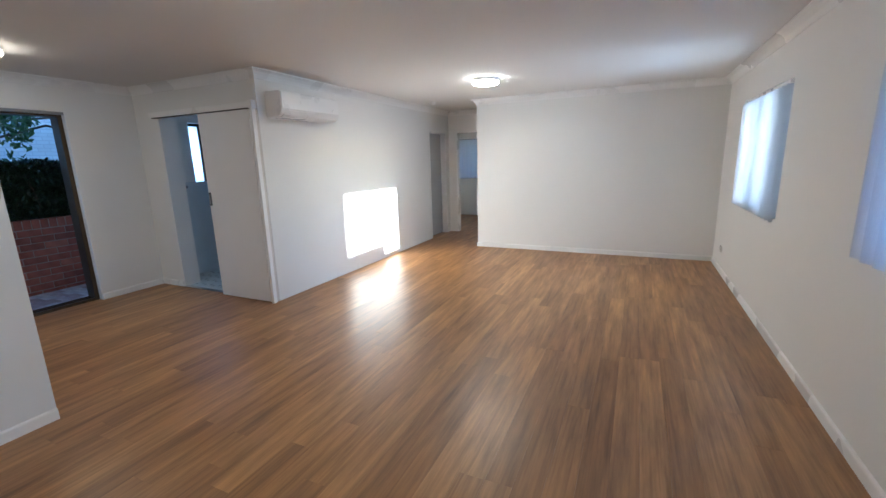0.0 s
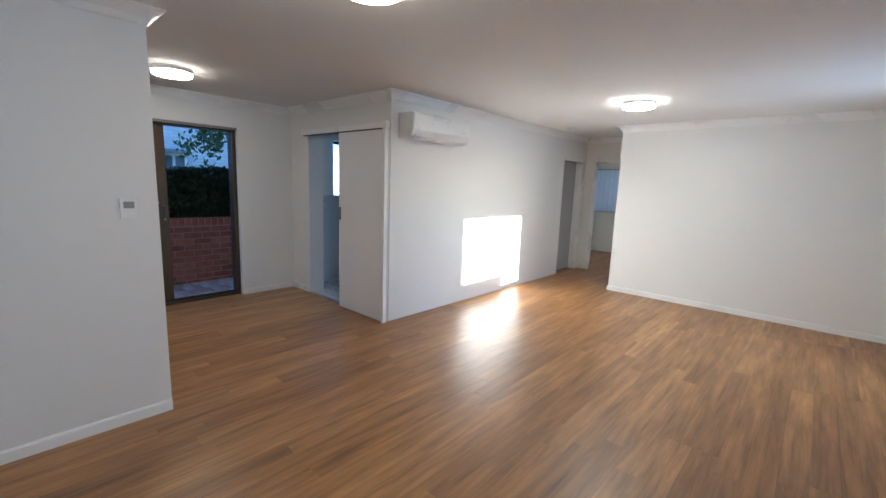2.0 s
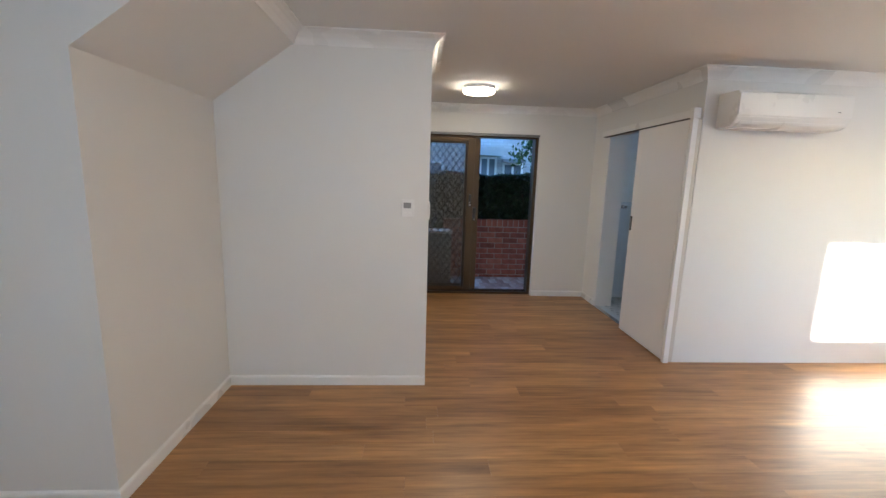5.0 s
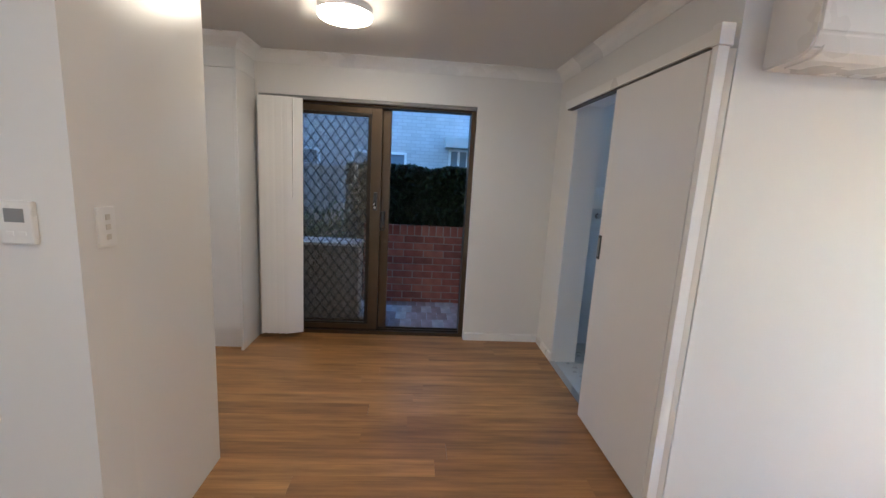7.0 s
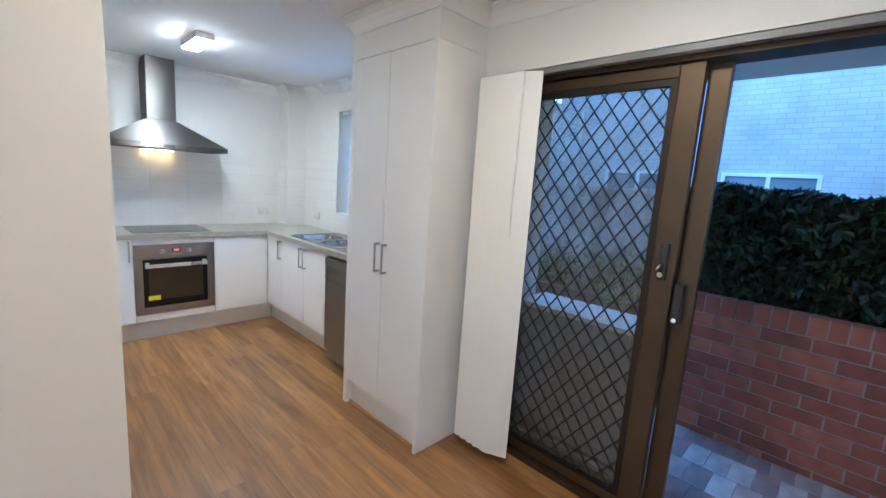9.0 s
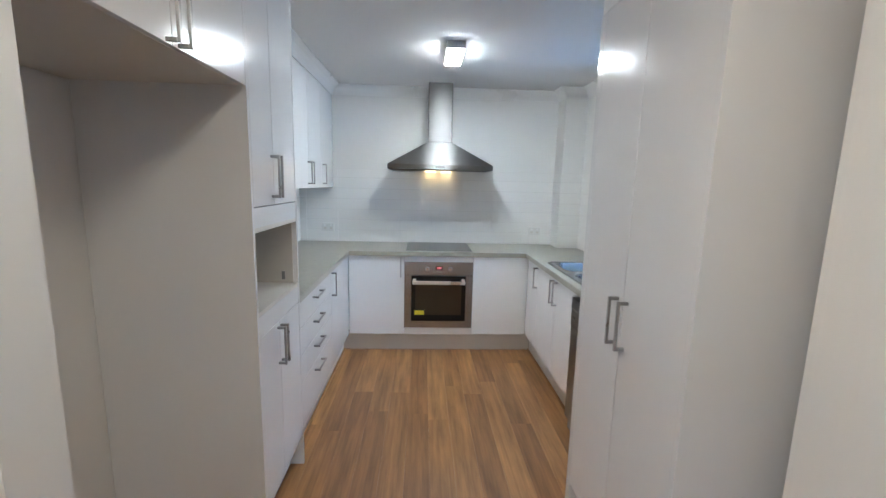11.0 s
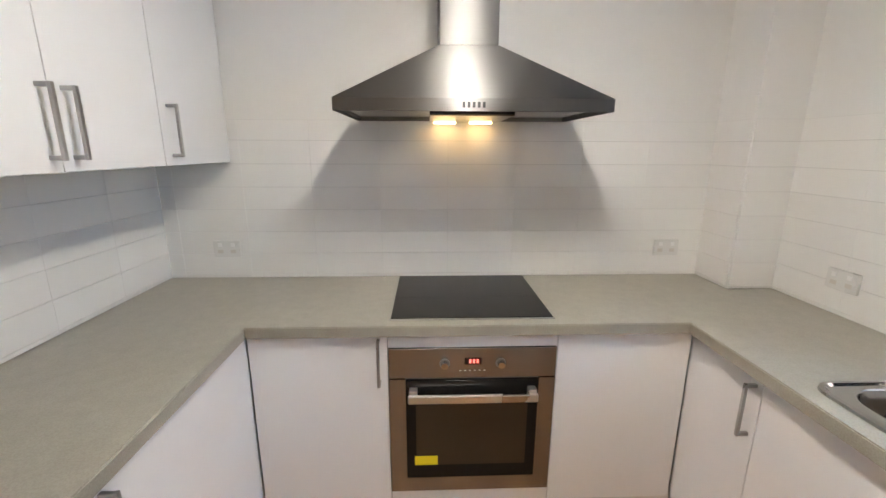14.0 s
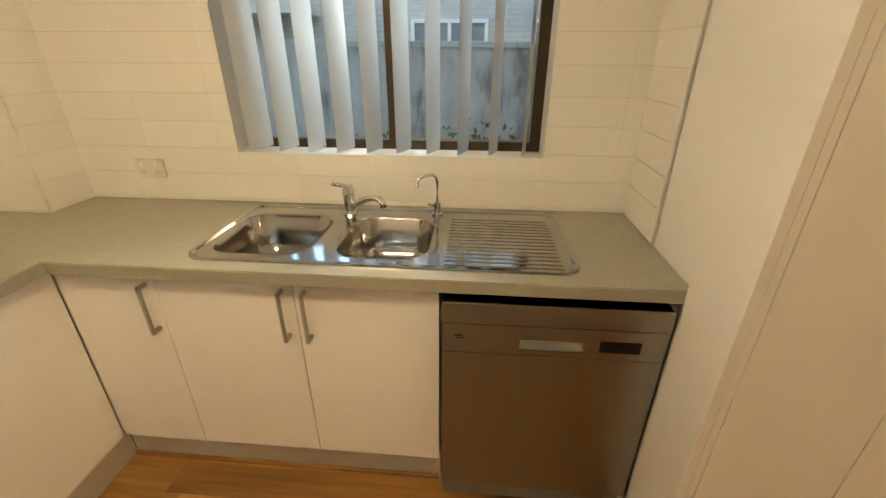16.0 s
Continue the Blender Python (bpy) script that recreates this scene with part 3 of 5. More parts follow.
vertical_blind("vertical_blind", "white fabric vertical blind half open above sink", KWEST - 0.055, KW[0] + 0.01, KW[1] - 0.01, KW[2] + 0.012, KW[3], 10, -14)
structure("window_sill", boxes((KWEST - 0.115, KWEST + 0.004, KW[0], KW[1], KW[2], KW[2] + 0.006)), TRIM, "white tiled window sill")

bw = base("window_4", (-5.75, 4.12, BW[2]), "black-framed frosted bathroom window", "window", kind="structure")
part("window_frame", boxes((-5.72, -5.68, BW[0], BW[1], BW[2], BW[2] + 0.035), (-5.72, -5.68, BW[0], BW[1], BW[3] - 0.035, BW[3]), (-5.72, -5.68, BW[0], BW[0] + 0.035, BW[2] + 0.035, BW[3] - 0.035),
                           (-5.72, -5.68, BW[1] - 0.035, BW[1], BW[2] + 0.035, BW[3] - 0.035), (-5.72, -5.68, 4.0, 4.035, BW[2] + 0.035, BW[3] - 0.035)), BLACK, bw)
frost, ft, fp = material("frosted_glass", (0.85, 0.9, 0.95), 0.4)
tl = ft.nodes.new("ShaderNodeBsdfTranslucent")
tl.inputs["Color"].default_value = (0.85, 0.9, 0.95, 1)
ft.links.new(tl.outputs[0], ft.nodes["Material Output"].inputs["Surface"])
part("pane", boxes((-5.702, -5.698, BW[0] + 0.035, 4.0, BW[2] + 0.035, BW[3] - 0.035)), frost, bw)
part("pane", boxes((-5.702, -5.698, 4.035, BW[1] - 0.035, BW[2] + 0.035, BW[3] - 0.035)), frost, bw)

wb = base("window_5", (-4.1, 10.4, 0.95), "bedroom window with vertical blind slats", "window", kind="structure")
part("window_frame", boxes((-4.9, -3.3, 10.40, 10.44, 0.95, 0.99), (-4.9, -3.3, 10.40, 10.44, 1.94, 1.98), (-4.9, -4.86, 10.40, 10.44, 0.99, 1.94), (-3.34, -3.3, 10.40, 10.44, 0.99, 1.94), (-4.12, -4.08, 10.40, 10.44, 0.99, 1.94)), BRONZE, wb)
bb = base("vertical_blind", (-4.1, 10.33, 1.95), "white fabric vertical blind in the bedroom", "blind", "vertical blinds")
part("head_rail", boxes((-4.89, -3.31, 10.31, 10.35, 1.95, 1.978)), PLASTIC, bb)
for i in range(14):
    bm = boxes((-0.063, 0.063, -0.0008, 0.0008, 0.96, 1.94))
    bm.transform(Matrix.Translation((-4.84 + i * 0.113, 10.34, 0)) @ Matrix.Rotation(radians(58), 4, "Z"))
    part("slat", bm, FABRIC, bb)


# ---- sliding glass door ----
X0, X1 = WESTX - 0.20, WESTX - 0.06
door = base("door_1", (WESTX - 0.13, 1.59, 0), "bronze aluminium sliding patio door standing open", "door", kind="structure")
part("door_frame", boxes((X0, X1, 0.70, 0.74, 0.03, 1.995), (X0, X1, 2.44, 2.48, 0.03, 1.995), (X0, X1, 0.70, 2.48, 1.995, 2.04), (X0, X1, 0.70, 2.48, -0.01, 0.03)), BRONZE, door)
part("door_track", boxes((WESTX - 0.10, WESTX - 0.095, 0.74, 2.44, 0.03, 0.042), (WESTX - 0.16, WESTX - 0.155, 0.74, 2.44, 0.03, 0.042)), DARKBRONZE, door)


def leaf_frame(x0, x1, y0, y1, z0, z1, stile, head):
    return boxes((x0, x1, y0, y0 + stile, z0, z1), (x0, x1, y1 - stile, y1, z0, z1), (x0, x1, y0 + stile, y1 - stile, z1 - head, z1), (x0, x1, y0 + stile, y1 - stile, z0, z0 + head + 0.02), r=0.003)


glass_leaf = base("sliding_glass_door", (WESTX - 0.165, 1.22, 0.042), "sliding glass door leaf in bronze frame, slid open", "door")
part("leaf_frame", leaf_frame(WESTX - 0.185, WESTX - 0.145, 0.75, 1.765, 0.042, 1.992, 0.078, 0.05), BRONZE, glass_leaf)
pane = part("pane", boxes((WESTX - 0.168, WESTX - 0.162, 0.828, 1.687, 0.112, 1.942)), SMOKE, glass_leaf, "dim tinted glass pane")
pane.visible_shadow = False
pull = part("finger_pull", boxes((WESTX - 0.145, WESTX - 0.100, 1.694, 1.730, 0.955, 1.125), r=0.005), BLACK, glass_leaf, "black pull handle")
part("bolt", cyl(bmesh.new(), (WESTX - 0.100, 1.712, 0.975), (WESTX - 0.092, 1.712, 0.975), 0.010, seg=16), CHROME, pull, "chrome bolt head")

screen = base("security_screen_door", (WESTX - 0.1, 1.19, 0.042), "bronze security screen door with diamond grille", "screen door")
SA, SB = WESTX - 0.125, WESTX - 0.085
part("screen_frame", boxes((SA, SB, 0.75, 0.805, 0.042, 1.992), (SA, SB, 1.602, 1.690, 0.042, 1.992), (SA, SB, 0.805, 1.602, 1.942, 1.992), (SA, SB, 0.805, 1.602, 0.042, 0.088), r=0.003), BRONZE, screen)
part("inner_bead", boxes((SA + 0.004, SB - 0.006, 1.572, 1.6015, 0.0885, 1.9415), (SA + 0.004, SB - 0.006, 0.8055, 1.572, 1.915, 1.9415), (SA + 0.004, SB - 0.006, 0.8055, 1.572, 0.0885, 0.100)), DARKBRONZE, screen, "dark bronze inner bead")
gy0, gy1, gz0, gz1 = 0.806, 1.572, 0.101, 1.914
bm = bmesh.new()
pitch, rise = 0.082, 0.112
k = 0
for slope in (1, -1):
    n0 = int(-(gz1 - gz0) / rise) - 2
    for i in range(n0, int((gy1 - gy0) / pitch) + abs(n0) + 2):
        # one diagonal bar, clipped to the frame
        ya = gy0 + i * pitch
        pts = []
        for z in (gz0, gz1):
            pts.append((ya + slope * (z - gz0) * pitch / rise, z))
        (ya_, za), (yb_, zb) = pts
        dy = yb_ - ya_
        ts = sorted(((gy0 - ya_) / dy, (gy1 - ya_) / dy))
        t0, t1 = max(0, ts[0]), min(1, ts[1])
        if t1 - t0 < 0.005:
            continue
        x = WESTX - 0.105 + 0.0025 * slope
        cyl(bm, (x, ya_ + dy * t0, za + (zb - za) * t0), (x, ya_ + dy * t1, za + (zb - za) * t1), 0.0036, seg=5, caps=False)
part("grille", bm, GRILLE, screen, "black diamond security grille")
mesh_m, mt, mp_ = material("fly_mesh", (0.20, 0.195, 0.18), 0.8)
mtr = mt.nodes.new("ShaderNodeBsdfTransparent")
mmix = mt.nodes.new("ShaderNodeMixShader")
mmix.inputs[0].default_value = 0.30
mt.links.new(mtr.outputs[0], mmix.inputs[1])
mt.links.new(mp_.outputs[0], mmix.inputs[2])
mt.links.new(mmix.outputs[0], mt.nodes["Material Output"].inputs["Surface"])
part("fly_mesh", boxes((WESTX - 0.116, WESTX - 0.1155, gy0, gy1, gz0, gz1)), mesh_m, screen, "fine dark insect mesh")
part("lock", boxes((WESTX - 0.085, WESTX - 0.062, 1.632, 1.662, 1.135, 1.290), r=0.005), BLACK, screen, "black lock with lever")
part("lock_cylinder", cyl(bmesh.new(), (WESTX - 0.063, 1.647, 1.160), (WESTX - 0.050, 1.647, 1.160), 0.011), CHROME, screen, "chrome key cylinder")

part("lock_lever", tube([(WESTX - 0.062, 1.647, 1.205), (WESTX - 0.040, 1.645, 1.200), (WESTX - 0.032, 1.638, 1.178)], 0.006, 8), CHROME, screen, "chrome lock lever", smooth=True)

stack = base("vertical_blind", (WESTX + 0.02, 0.87, 2.03), "white vertical blind stacked beside patio door", "blind", "vertical blinds")
part("head_rail", boxes((WESTX - 0.045, WESTX - 0.005, 0.702, 2.478, 2.012, 2.038), r=0.002), GREY, stack, "slim grey head rail")
turns = random.Random(31)
for i in range(15):
    bm = boxes((-0.0620, 0.0620, -0.0009, 0.0009, 0.045 + (i % 3) * 0.003, 2.008))
    bm.transform(Matrix.Translation((WESTX + 0.072 + turns.uniform(-0.003, 0.003), 0.786 + i * 0.0160, 0)) @ Matrix.Rotation(radians(114 + turns.uniform(-2, 2)), 4, "Z"))
    part("slat", bm, BLINDPLASTIC, stack)
part("wand", cyl(bmesh.new(), (WESTX + 0.125, 1.008, 1.22), (WESTX + 0.115, 1.008, 2.0), 0.005, seg=8), PLASTIC, stack)


# ---- bathroom door, bathroom ----
slide = base("sliding_bathroom_door", (-4.0, 3.1, 0.0), "flush white sliding door standing half open", "door")
part("door_panel", box(bmesh.new(), -4.385, -3.633, 3.088, 3.124, 0.012, 1.985, r=0.002), DOORP, slide)
part("pull_handle", boxes((-4.378, -4.346, 3.082, 3.0885, 1.03, 1.17), r=0.002), BLACK, slide, "black recessed pull handle")
part("pull_recess", boxes((-4.370, -4.354, 3.0805, 3.0825, 1.045, 1.155)), GREY, slide)
structure("trim_door_head", boxes((-5.20, -3.627, 3.086, 3.169, 1.999, 2.055), r=0.002), TRIM, "white pelmet over sliding door track")
structure("trim_door_post", boxes((-3.618, -3.584, 3.082, 3.126, 0.0, 1.988), r=0.002), TRIM, "white painted door post")
structure("trim_door_cap", boxes((-3.626, -3.578, 3.078, 3.134, 1.989, 2.066), r=0.002), TRIM, "white end block of the door pelmet")
# Darker board colour on this reveal paints in the shadow beside the post.
structure("trim_door_reveal", boxes((-3.6184, -3.604, 3.1265, 3.1685, 0.0, 1.988)), CARCASS, "narrow reveal beside the door post, shade put in as beige")
# Dark strip puts the shade of the door gap into colour.
structure("trim_door_gap", boxes((-3.632, -3.6185, 3.112, 3.165, 0.0, 1.989)), DARKGAP, "dark strip painted in as shade between sliding door and post")
structure("trim_track", boxes((-5.17, -3.62, 3.095, 3.135, 1.990, 1.9985)), DARKGAP, "dark sliding door track")
structure("trim_threshold", boxes((-5.17, -4.05, 3.150, 3.20, -0.004, 0.006)), CHROME, "metal threshold strip")
structure("wall_tiles_bathroom", boxes((WESTX, WESTX + 0.008, BATHY + 0.2, 5.2, 0.0, 1.25)), BATHTILE, "pale glazed bathroom wall tiles")
structure("wall_tiles_bathroom_north", boxes((WESTX + 0.008, ACX - 0.12, 5.192, 5.2, 0.0, 1.25)), BATHTILE, "pale glazed bathroom wall tiles")
for y in (3.49, 3.605):
    tap = base("wall_tap", (WESTX + 0.008, y, 1.19), "chrome wall tap in the bathroom", "tap", "bathroom taps")
    part("flange", cyl(bmesh.new(), (WESTX + 0.008, y, 1.19), (WESTX + 0.018, y, 1.19), 0.028), CHROME, tap, smooth=False)
    part("stem", cyl(bmesh.new(), (WESTX + 0.018, y, 1.19), (WESTX + 0.06, y, 1.19), 0.013), CHROME, tap)
    part("knob", cyl(bmesh.new(), (WESTX + 0.05, y, 1.19), (WESTX + 0.085, y, 1.19), 0.024, 0.02), CHROME, tap)
ledge = thing("power_outlet", boxes((WESTX, WESTX + 0.009, 3.54, 3.65, 1.37, 1.44), r=0.003), PLASTIC, "white double power outlet on bathroom wall", "outlet", "power outlets")
part("switch", boxes((WESTX + 0.009, WESTX + 0.012, 3.56, 3.585, 1.40, 1.43)), PLASTIC, ledge)

# ---- hall and bedroom doors ----
hd = base("door_2", (ACX - 0.08, 7.3, 0), "flush hall door almost closed, its shade painted in as grey", "door", kind="structure")
part("door_panel", boxes((ACX - 0.125, ACX - 0.090, 6.955, 7.60, 0.012, 1.93), r=0.002), SHADEDDOOR, hd)
part("door_frame", boxes((ACX - 0.125, ACX + 0.004, 6.93, 6.952, 0, 1.96), (ACX - 0.125, ACX + 0.004, 7.638, 7.66, 0, 1.96), (ACX - 0.125, ACX + 0.004, 6.952, 7.638, 1.938, 1.96)), TRIM, hd)
hk = part("door_knob", cyl(bmesh.new(), (ACX - 0.080, 7.02, 1.0), (ACX - 0.03, 7.02, 1.0), 0.024), NICKEL, hd)
structure("door_frame_bedroom", boxes((-3.44, -3.42, 7.796, 7.924, 0, 1.95), (-2.66, -2.64, 7.796, 7.924, 0, 1.95), (-3.44, -2.64, 7.796, 7.924, 1.95, 1.97)), TRIM, "white painted bedroom door frame")


# ---- air conditioner, switches, alarm, lamps ----
ac = base("air_conditioner", (ACX, 3.72, 1.905), "white split-system air conditioner high on wall", "air conditioner")
bm = bmesh.new()
prism(bm, [(ACX, 1.912), (ACX + 0.160, 1.921), (ACX + 0.196, 1.940), (ACX + 0.212, 1.985), (ACX + 0.212, 2.145), (ACX + 0.196, 2.165), (ACX, 2.168)], "y", 3.272, 4.145)
bmesh.ops.bevel(bm, geom=bm.edges[:], offset=0.006, segments=2, affect="EDGES")
part("body", bm, PLASTIC, ac)
part("front_panel", box(bmesh.new(), ACX + 0.2125, ACX + 0.220, 3.276, 4.141, 1.99, 2.150, r=0.003), PLASTIC, ac)
bm = bmesh.new()
prism(bm, [(ACX + 0.066, 1.9095), (ACX + 0.162, 1.9135), (ACX + 0.199, 1.932), (ACX + 0.206, 1.950), (ACX + 0.200, 1.952), (ACX + 0.160, 1.9225), (ACX + 0.066, 1.9175)], "y", 3.31, 4.12)
part("air_flap", bm, PLASTIC, ac)
part("air_outlet", boxes((ACX + 0.058, ACX + 0.0655, 3.315, 4.115, 1.9125, 1.9165)), BLACK, ac, "dark outlet slot")
part("indicator", boxes((ACX + 0.220, ACX + 0.2215, 4.03, 4.05, 2.03, 2.036)), GREY, ac)

th = base("air_conditioner_controller", (STAIRX, 0.932, 1.215), "white wall controller with small grey display", "controller")
part("plate", box(bmesh.new(), STAIRX, STAIRX + 0.018, 0.889, 0.975, 1.215, 1.332, r=0.004), PLASTIC, th)
part("display", boxes((STAIRX + 0.018, STAIRX + 0.0195, 0.905, 0.955, 1.275, 1.312)), GREY, th, "dark grey display")
for k in range(2):
    part("button", boxes((STAIRX + 0.018, STAIRX + 0.020, 0.905 + k * 0.032, 0.925 + k * 0.032, 1.238, 1.250), r=0.001), TRIM, th)

sw = base("light_switch", (-3.322, 1.074, 1.194), "white plate with three light switches", "switch")
part("plate", box(bmesh.new(), -3.358, -3.286, 1.074, 1.083, 1.194, 1.315, r=0.003), PLASTIC, sw)
for k in range(3):
    part("rocker", box(bmesh.new(), -3.331, -3.313, 1.083, 1.0865, 1.216 + k * 0.030, 1.233 + k * 0.030, r=0.001), CARCASS, sw)


def outlet(at, normal):
    """A double power outlet on a wall."""
    n = Vector(normal)
    s = Vector((-n.y, n.x, 0))
    c = Vector(at)

    def plate(u0, u1, w0, w1, d0, d1, r=0.0):
        a, b = c + s * u0 + n * d0, c + s * u1 + n * d1
        return box(bmesh.new(), a.x, b.x, a.y, b.y, c.z + w0, c.z + w1, r=r)
    ob = base("power_outlet", at, "white double power outlet on the wall", "outlet", "power outlets")
    part("plate", plate(-0.058, 0.058, -0.037, 0.037, 0.0, 0.012, 0.003), OUTLET, ob)
    for k in (-1, 1):
        part("switch", plate(k * 0.028 - 0.008, k * 0.028 + 0.008, 0.010, 0.026, 0.012, 0.016, 0.001), PLASTIC, ob)
        part("socket", plate(k * 0.028 - 0.012, k * 0.028 + 0.012, -0.020, -0.004, 0.0115, 0.0125), CARCASS, ob)


outlet((-3.645, KSOUTH + 0.0075, 1.045), (0, 1, 0))
outlet((-5.67, KSOUTH + 0.0075, 1.04), (0, 1, 0))
outlet((KEAST - 0.0075, -1.43, 1.035), (-1, 0, 0))
outlet((KWEST + 0.0075, -1.90, 1.035), (1, 0, 0))
outlet((EAST, 6.02, 0.28), (-1, 0, 0))

sm = base("smoke_alarm", (-3.22, 6.34, CZ), "round white smoke alarm on the ceiling", "smoke alarm")
part("mount", cyl(bmesh.new(), (-3.22, 6.34, CZ), (-3.22, 6.34, CZ - 0.012), 0.055, seg=28), PLASTIC, sm)
part("housing", cyl(bmesh.new(), (-3.22, 6.34, CZ - 0.012), (-3.22, 6.34, CZ - 0.04), 0.050, 0.036, seg=28), PLASTIC, sm)


def oyster(x, y, r, label, lit):
    lamp = base("ceiling_light", (x, y, CZ), label, "ceiling light", "round ceiling lights")
    part("mount", cyl(bmesh.new(), (x, y, CZ), (x, y, CZ - 0.036), r * 1.01, seg=40), PLASTIC, lamp)
    bm = bmesh.new()
    rings = [(r, CZ - 0.036), (r, CZ - 0.050), (r * 0.97, CZ - 0.058), (r * 0.9, CZ - 0.063), (r * 0.4, CZ - 0.066)]
    loops = [[bm.verts.new((x + q * math.cos(2 * math.pi * k / 40), y + q * math.sin(2 * math.pi * k / 40), z)) for k in range(40)] for q, z in rings]
    loft(bm, loops)
    bm.faces.new(loops[-1])
    bmesh.ops.recalc_face_normals(bm, faces=bm.faces)
    part("diffuser", bm, lit, lamp, "glowing opal diffuser", smooth=True)


oyster(-1.84, 4.93, 0.152, "round opal ceiling light glowing in living room", LAMP_LIVING)
oyster(-1.93, 1.62, 0.152, "round opal ceiling light glowing near dining area", LAMP_WARM)
oyster(-4.57, 1.56, 0.150, "round opal ceiling light glowing in dining area", LAMP_DINING)
kl = base("kitchen_ceiling_light", (-4.75, -1.26, CZ), "rectangular white batten light glowing over kitchen", "ceiling light")
part("housing", box(bmesh.new(), -4.808, -4.692, -1.44, -1.08, CZ - 0.045, CZ, r=0.003), PLASTIC, kl)
part("diffuser", box(bmesh.new(), -4.802, -4.698, -1.433, -1.087, CZ - 0.053, CZ - 0.0455, r=0.002), LAMP_COOL, kl, "glowing rectangular diffuser")

# ---- kitchen cabinets ----
DB, DT = 0.165, 0.862


def unit(name, at, label, body):
    u = base(name, at, label, "cabinet", "kitchen base cabinets")
    part("body", boxes(body), LAMINATE, u)
    return u


EX, WX, SY = -3.930, -5.490, -1.868
u = unit("drawer_cabinet", (-3.65, -0.80, 0), "white gloss base cabinet with four drawers", (EX + 0.02, KEAST - 0.002, -1.199, -0.401, 0.165, 0.863))
for z0, z1 in ((0.715, DT), (0.565, 0.715), (0.415, 0.565), (DB, 0.415)):
    front_x(u, EX, -1.20, -0.402, z0, z1, "level", "drawer_front")
u = unit("base_cabinet", (-3.65, -1.54, 0), "white gloss corner base cabinet with one door", (EX + 0.02, KEAST - 0.002, -2.40, -1.201, 0.165, 0.863))
front_x(u, EX, -1.868, -1.20, DB, DT, -1.222, hz=0.770)
u = unit("base_cabinet", (-4.17, -2.1, 0), "white gloss base cabinet beside the oven", (-4.408, EX - 0.002, KSOUTH + 0.004, SY - 0.02, 0.165, 0.863))
front_y(u, SY, -4.410, EX - 0.003, DB, DT, -4.380, 0.768)
u = unit("base_cabinet", (-5.24, -2.1, 0), "white gloss base cabinet with blank panel", (-5.467, -5.008, KSOUTH + 0.004, SY - 0.02, 0.165, 0.863))
front_y(u, SY, WX + 0.003, -5.006, DB, DT)
u = unit("base_cabinet", (-5.75, -1.71, 0), "narrow white gloss base cabinet beside sink", (KWEST + 0.004, WX - 0.02, -2.19, -1.552, 0.165, 0.863))
front_x(u, WX, -1.868, -1.551, DB, DT, -1.575, hz=0.752, out=1)
u = base("sink_cabinet", (-5.75, -1.12, 0), "white gloss double-door cabinet under the sink", "cabinet", "kitchen base cabinets")
part("body", boxes((KWEST + 0.004, WX - 0.02, -1.550, -0.694, 0.165, 0.70), (WX - 0.06, WX - 0.02, -1.550, -0.694, 0.70, 0.863)), LAMINATE, u)
front_x(u, WX, -1.551, -1.121, DB, DT, -1.153, hz=0.752, out=1)
front_x(u, WX, -1.121, -0.692, DB, DT, -1.084, hz=0.752, out=1)
ov = base("oven_housing", (-4.708, -2.1, 0), "white filler panels round the built-in oven", "cabinet", "kitchen base cabinets")
part("filler_panel", boxes((-5.004, -4.412, SY - 0.018, SY - 0.001, 0.816, DT)), LAMINATE, ov)
part("filler_panel", boxes((-5.004, -4.412, SY - 0.018, SY - 0.001, DB, 0.222)), LAMINATE, ov)
thing("end_panel", boxes((KWEST + 0.004, WX - 0.012, -0.064, -0.031, 0.0, 0.863), r=0.001), LAMINATE, "white end panel beside the dishwasher", "panel")
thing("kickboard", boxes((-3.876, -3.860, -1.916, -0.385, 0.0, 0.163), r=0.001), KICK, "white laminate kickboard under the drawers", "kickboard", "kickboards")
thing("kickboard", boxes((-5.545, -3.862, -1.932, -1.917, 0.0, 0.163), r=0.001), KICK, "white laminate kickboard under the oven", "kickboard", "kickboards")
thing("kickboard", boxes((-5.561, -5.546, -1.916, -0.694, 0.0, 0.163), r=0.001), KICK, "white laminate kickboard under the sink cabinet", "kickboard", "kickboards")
for nm, b in (("baseboard_quadrant_1", (-3.892, -3.877, -1.930, -0.39, -0.005, 0.014)), ("baseboard_quadrant_2", (-5.530, -3.892, -1.931, -1.917, -0.005, 0.014)), ("baseboard_quadrant_3", (-5.545, -5.531, -1.930, -0.70, -0.005, 0.014)),
              ("baseboard_quadrant_4", (-5.276, -5.262, -0.03, 0.655, -0.005, 0.014))):
    structure(nm, boxes(b, r=0.004), FLOOR, "brown timber-look scotia moulding")

# benchtop, with the opening for the sink bowls
HX0, HX1, HY0, HY1 = -5.925, -5.540, -1.440, -0.722
bm = bmesh.new()
BF = EX - 0.012
outline = [(KEAST, -0.401), (BF, -0.401), (BF, -1.846), (-5.458, -1.846), (-5.458, -0.030), (KWEST, -0.030), (KWEST, -2.199), (-5.84, -2.199), (-5.84, KSOUTH + 0.001), (KEAST, KSOUTH + 0.001)]
edges = []
for ring in (outline, [(HX0, HY0), (HX1, HY0), (HX1, HY1), (HX0, HY1)]):
    vs = [bm.verts.new((x, y, 0.905)) for x, y in ring]
    edges += [bm.edges.new((vs[k], vs[(k + 1) % len(vs)])) for k in range(len(vs))]
bmesh.ops.triangle_fill(bm, use_beauty=True, edges=edges, normal=(0, 0, 1))
down = bmesh.ops.extrude_face_region(bm, geom=bm.faces[:])
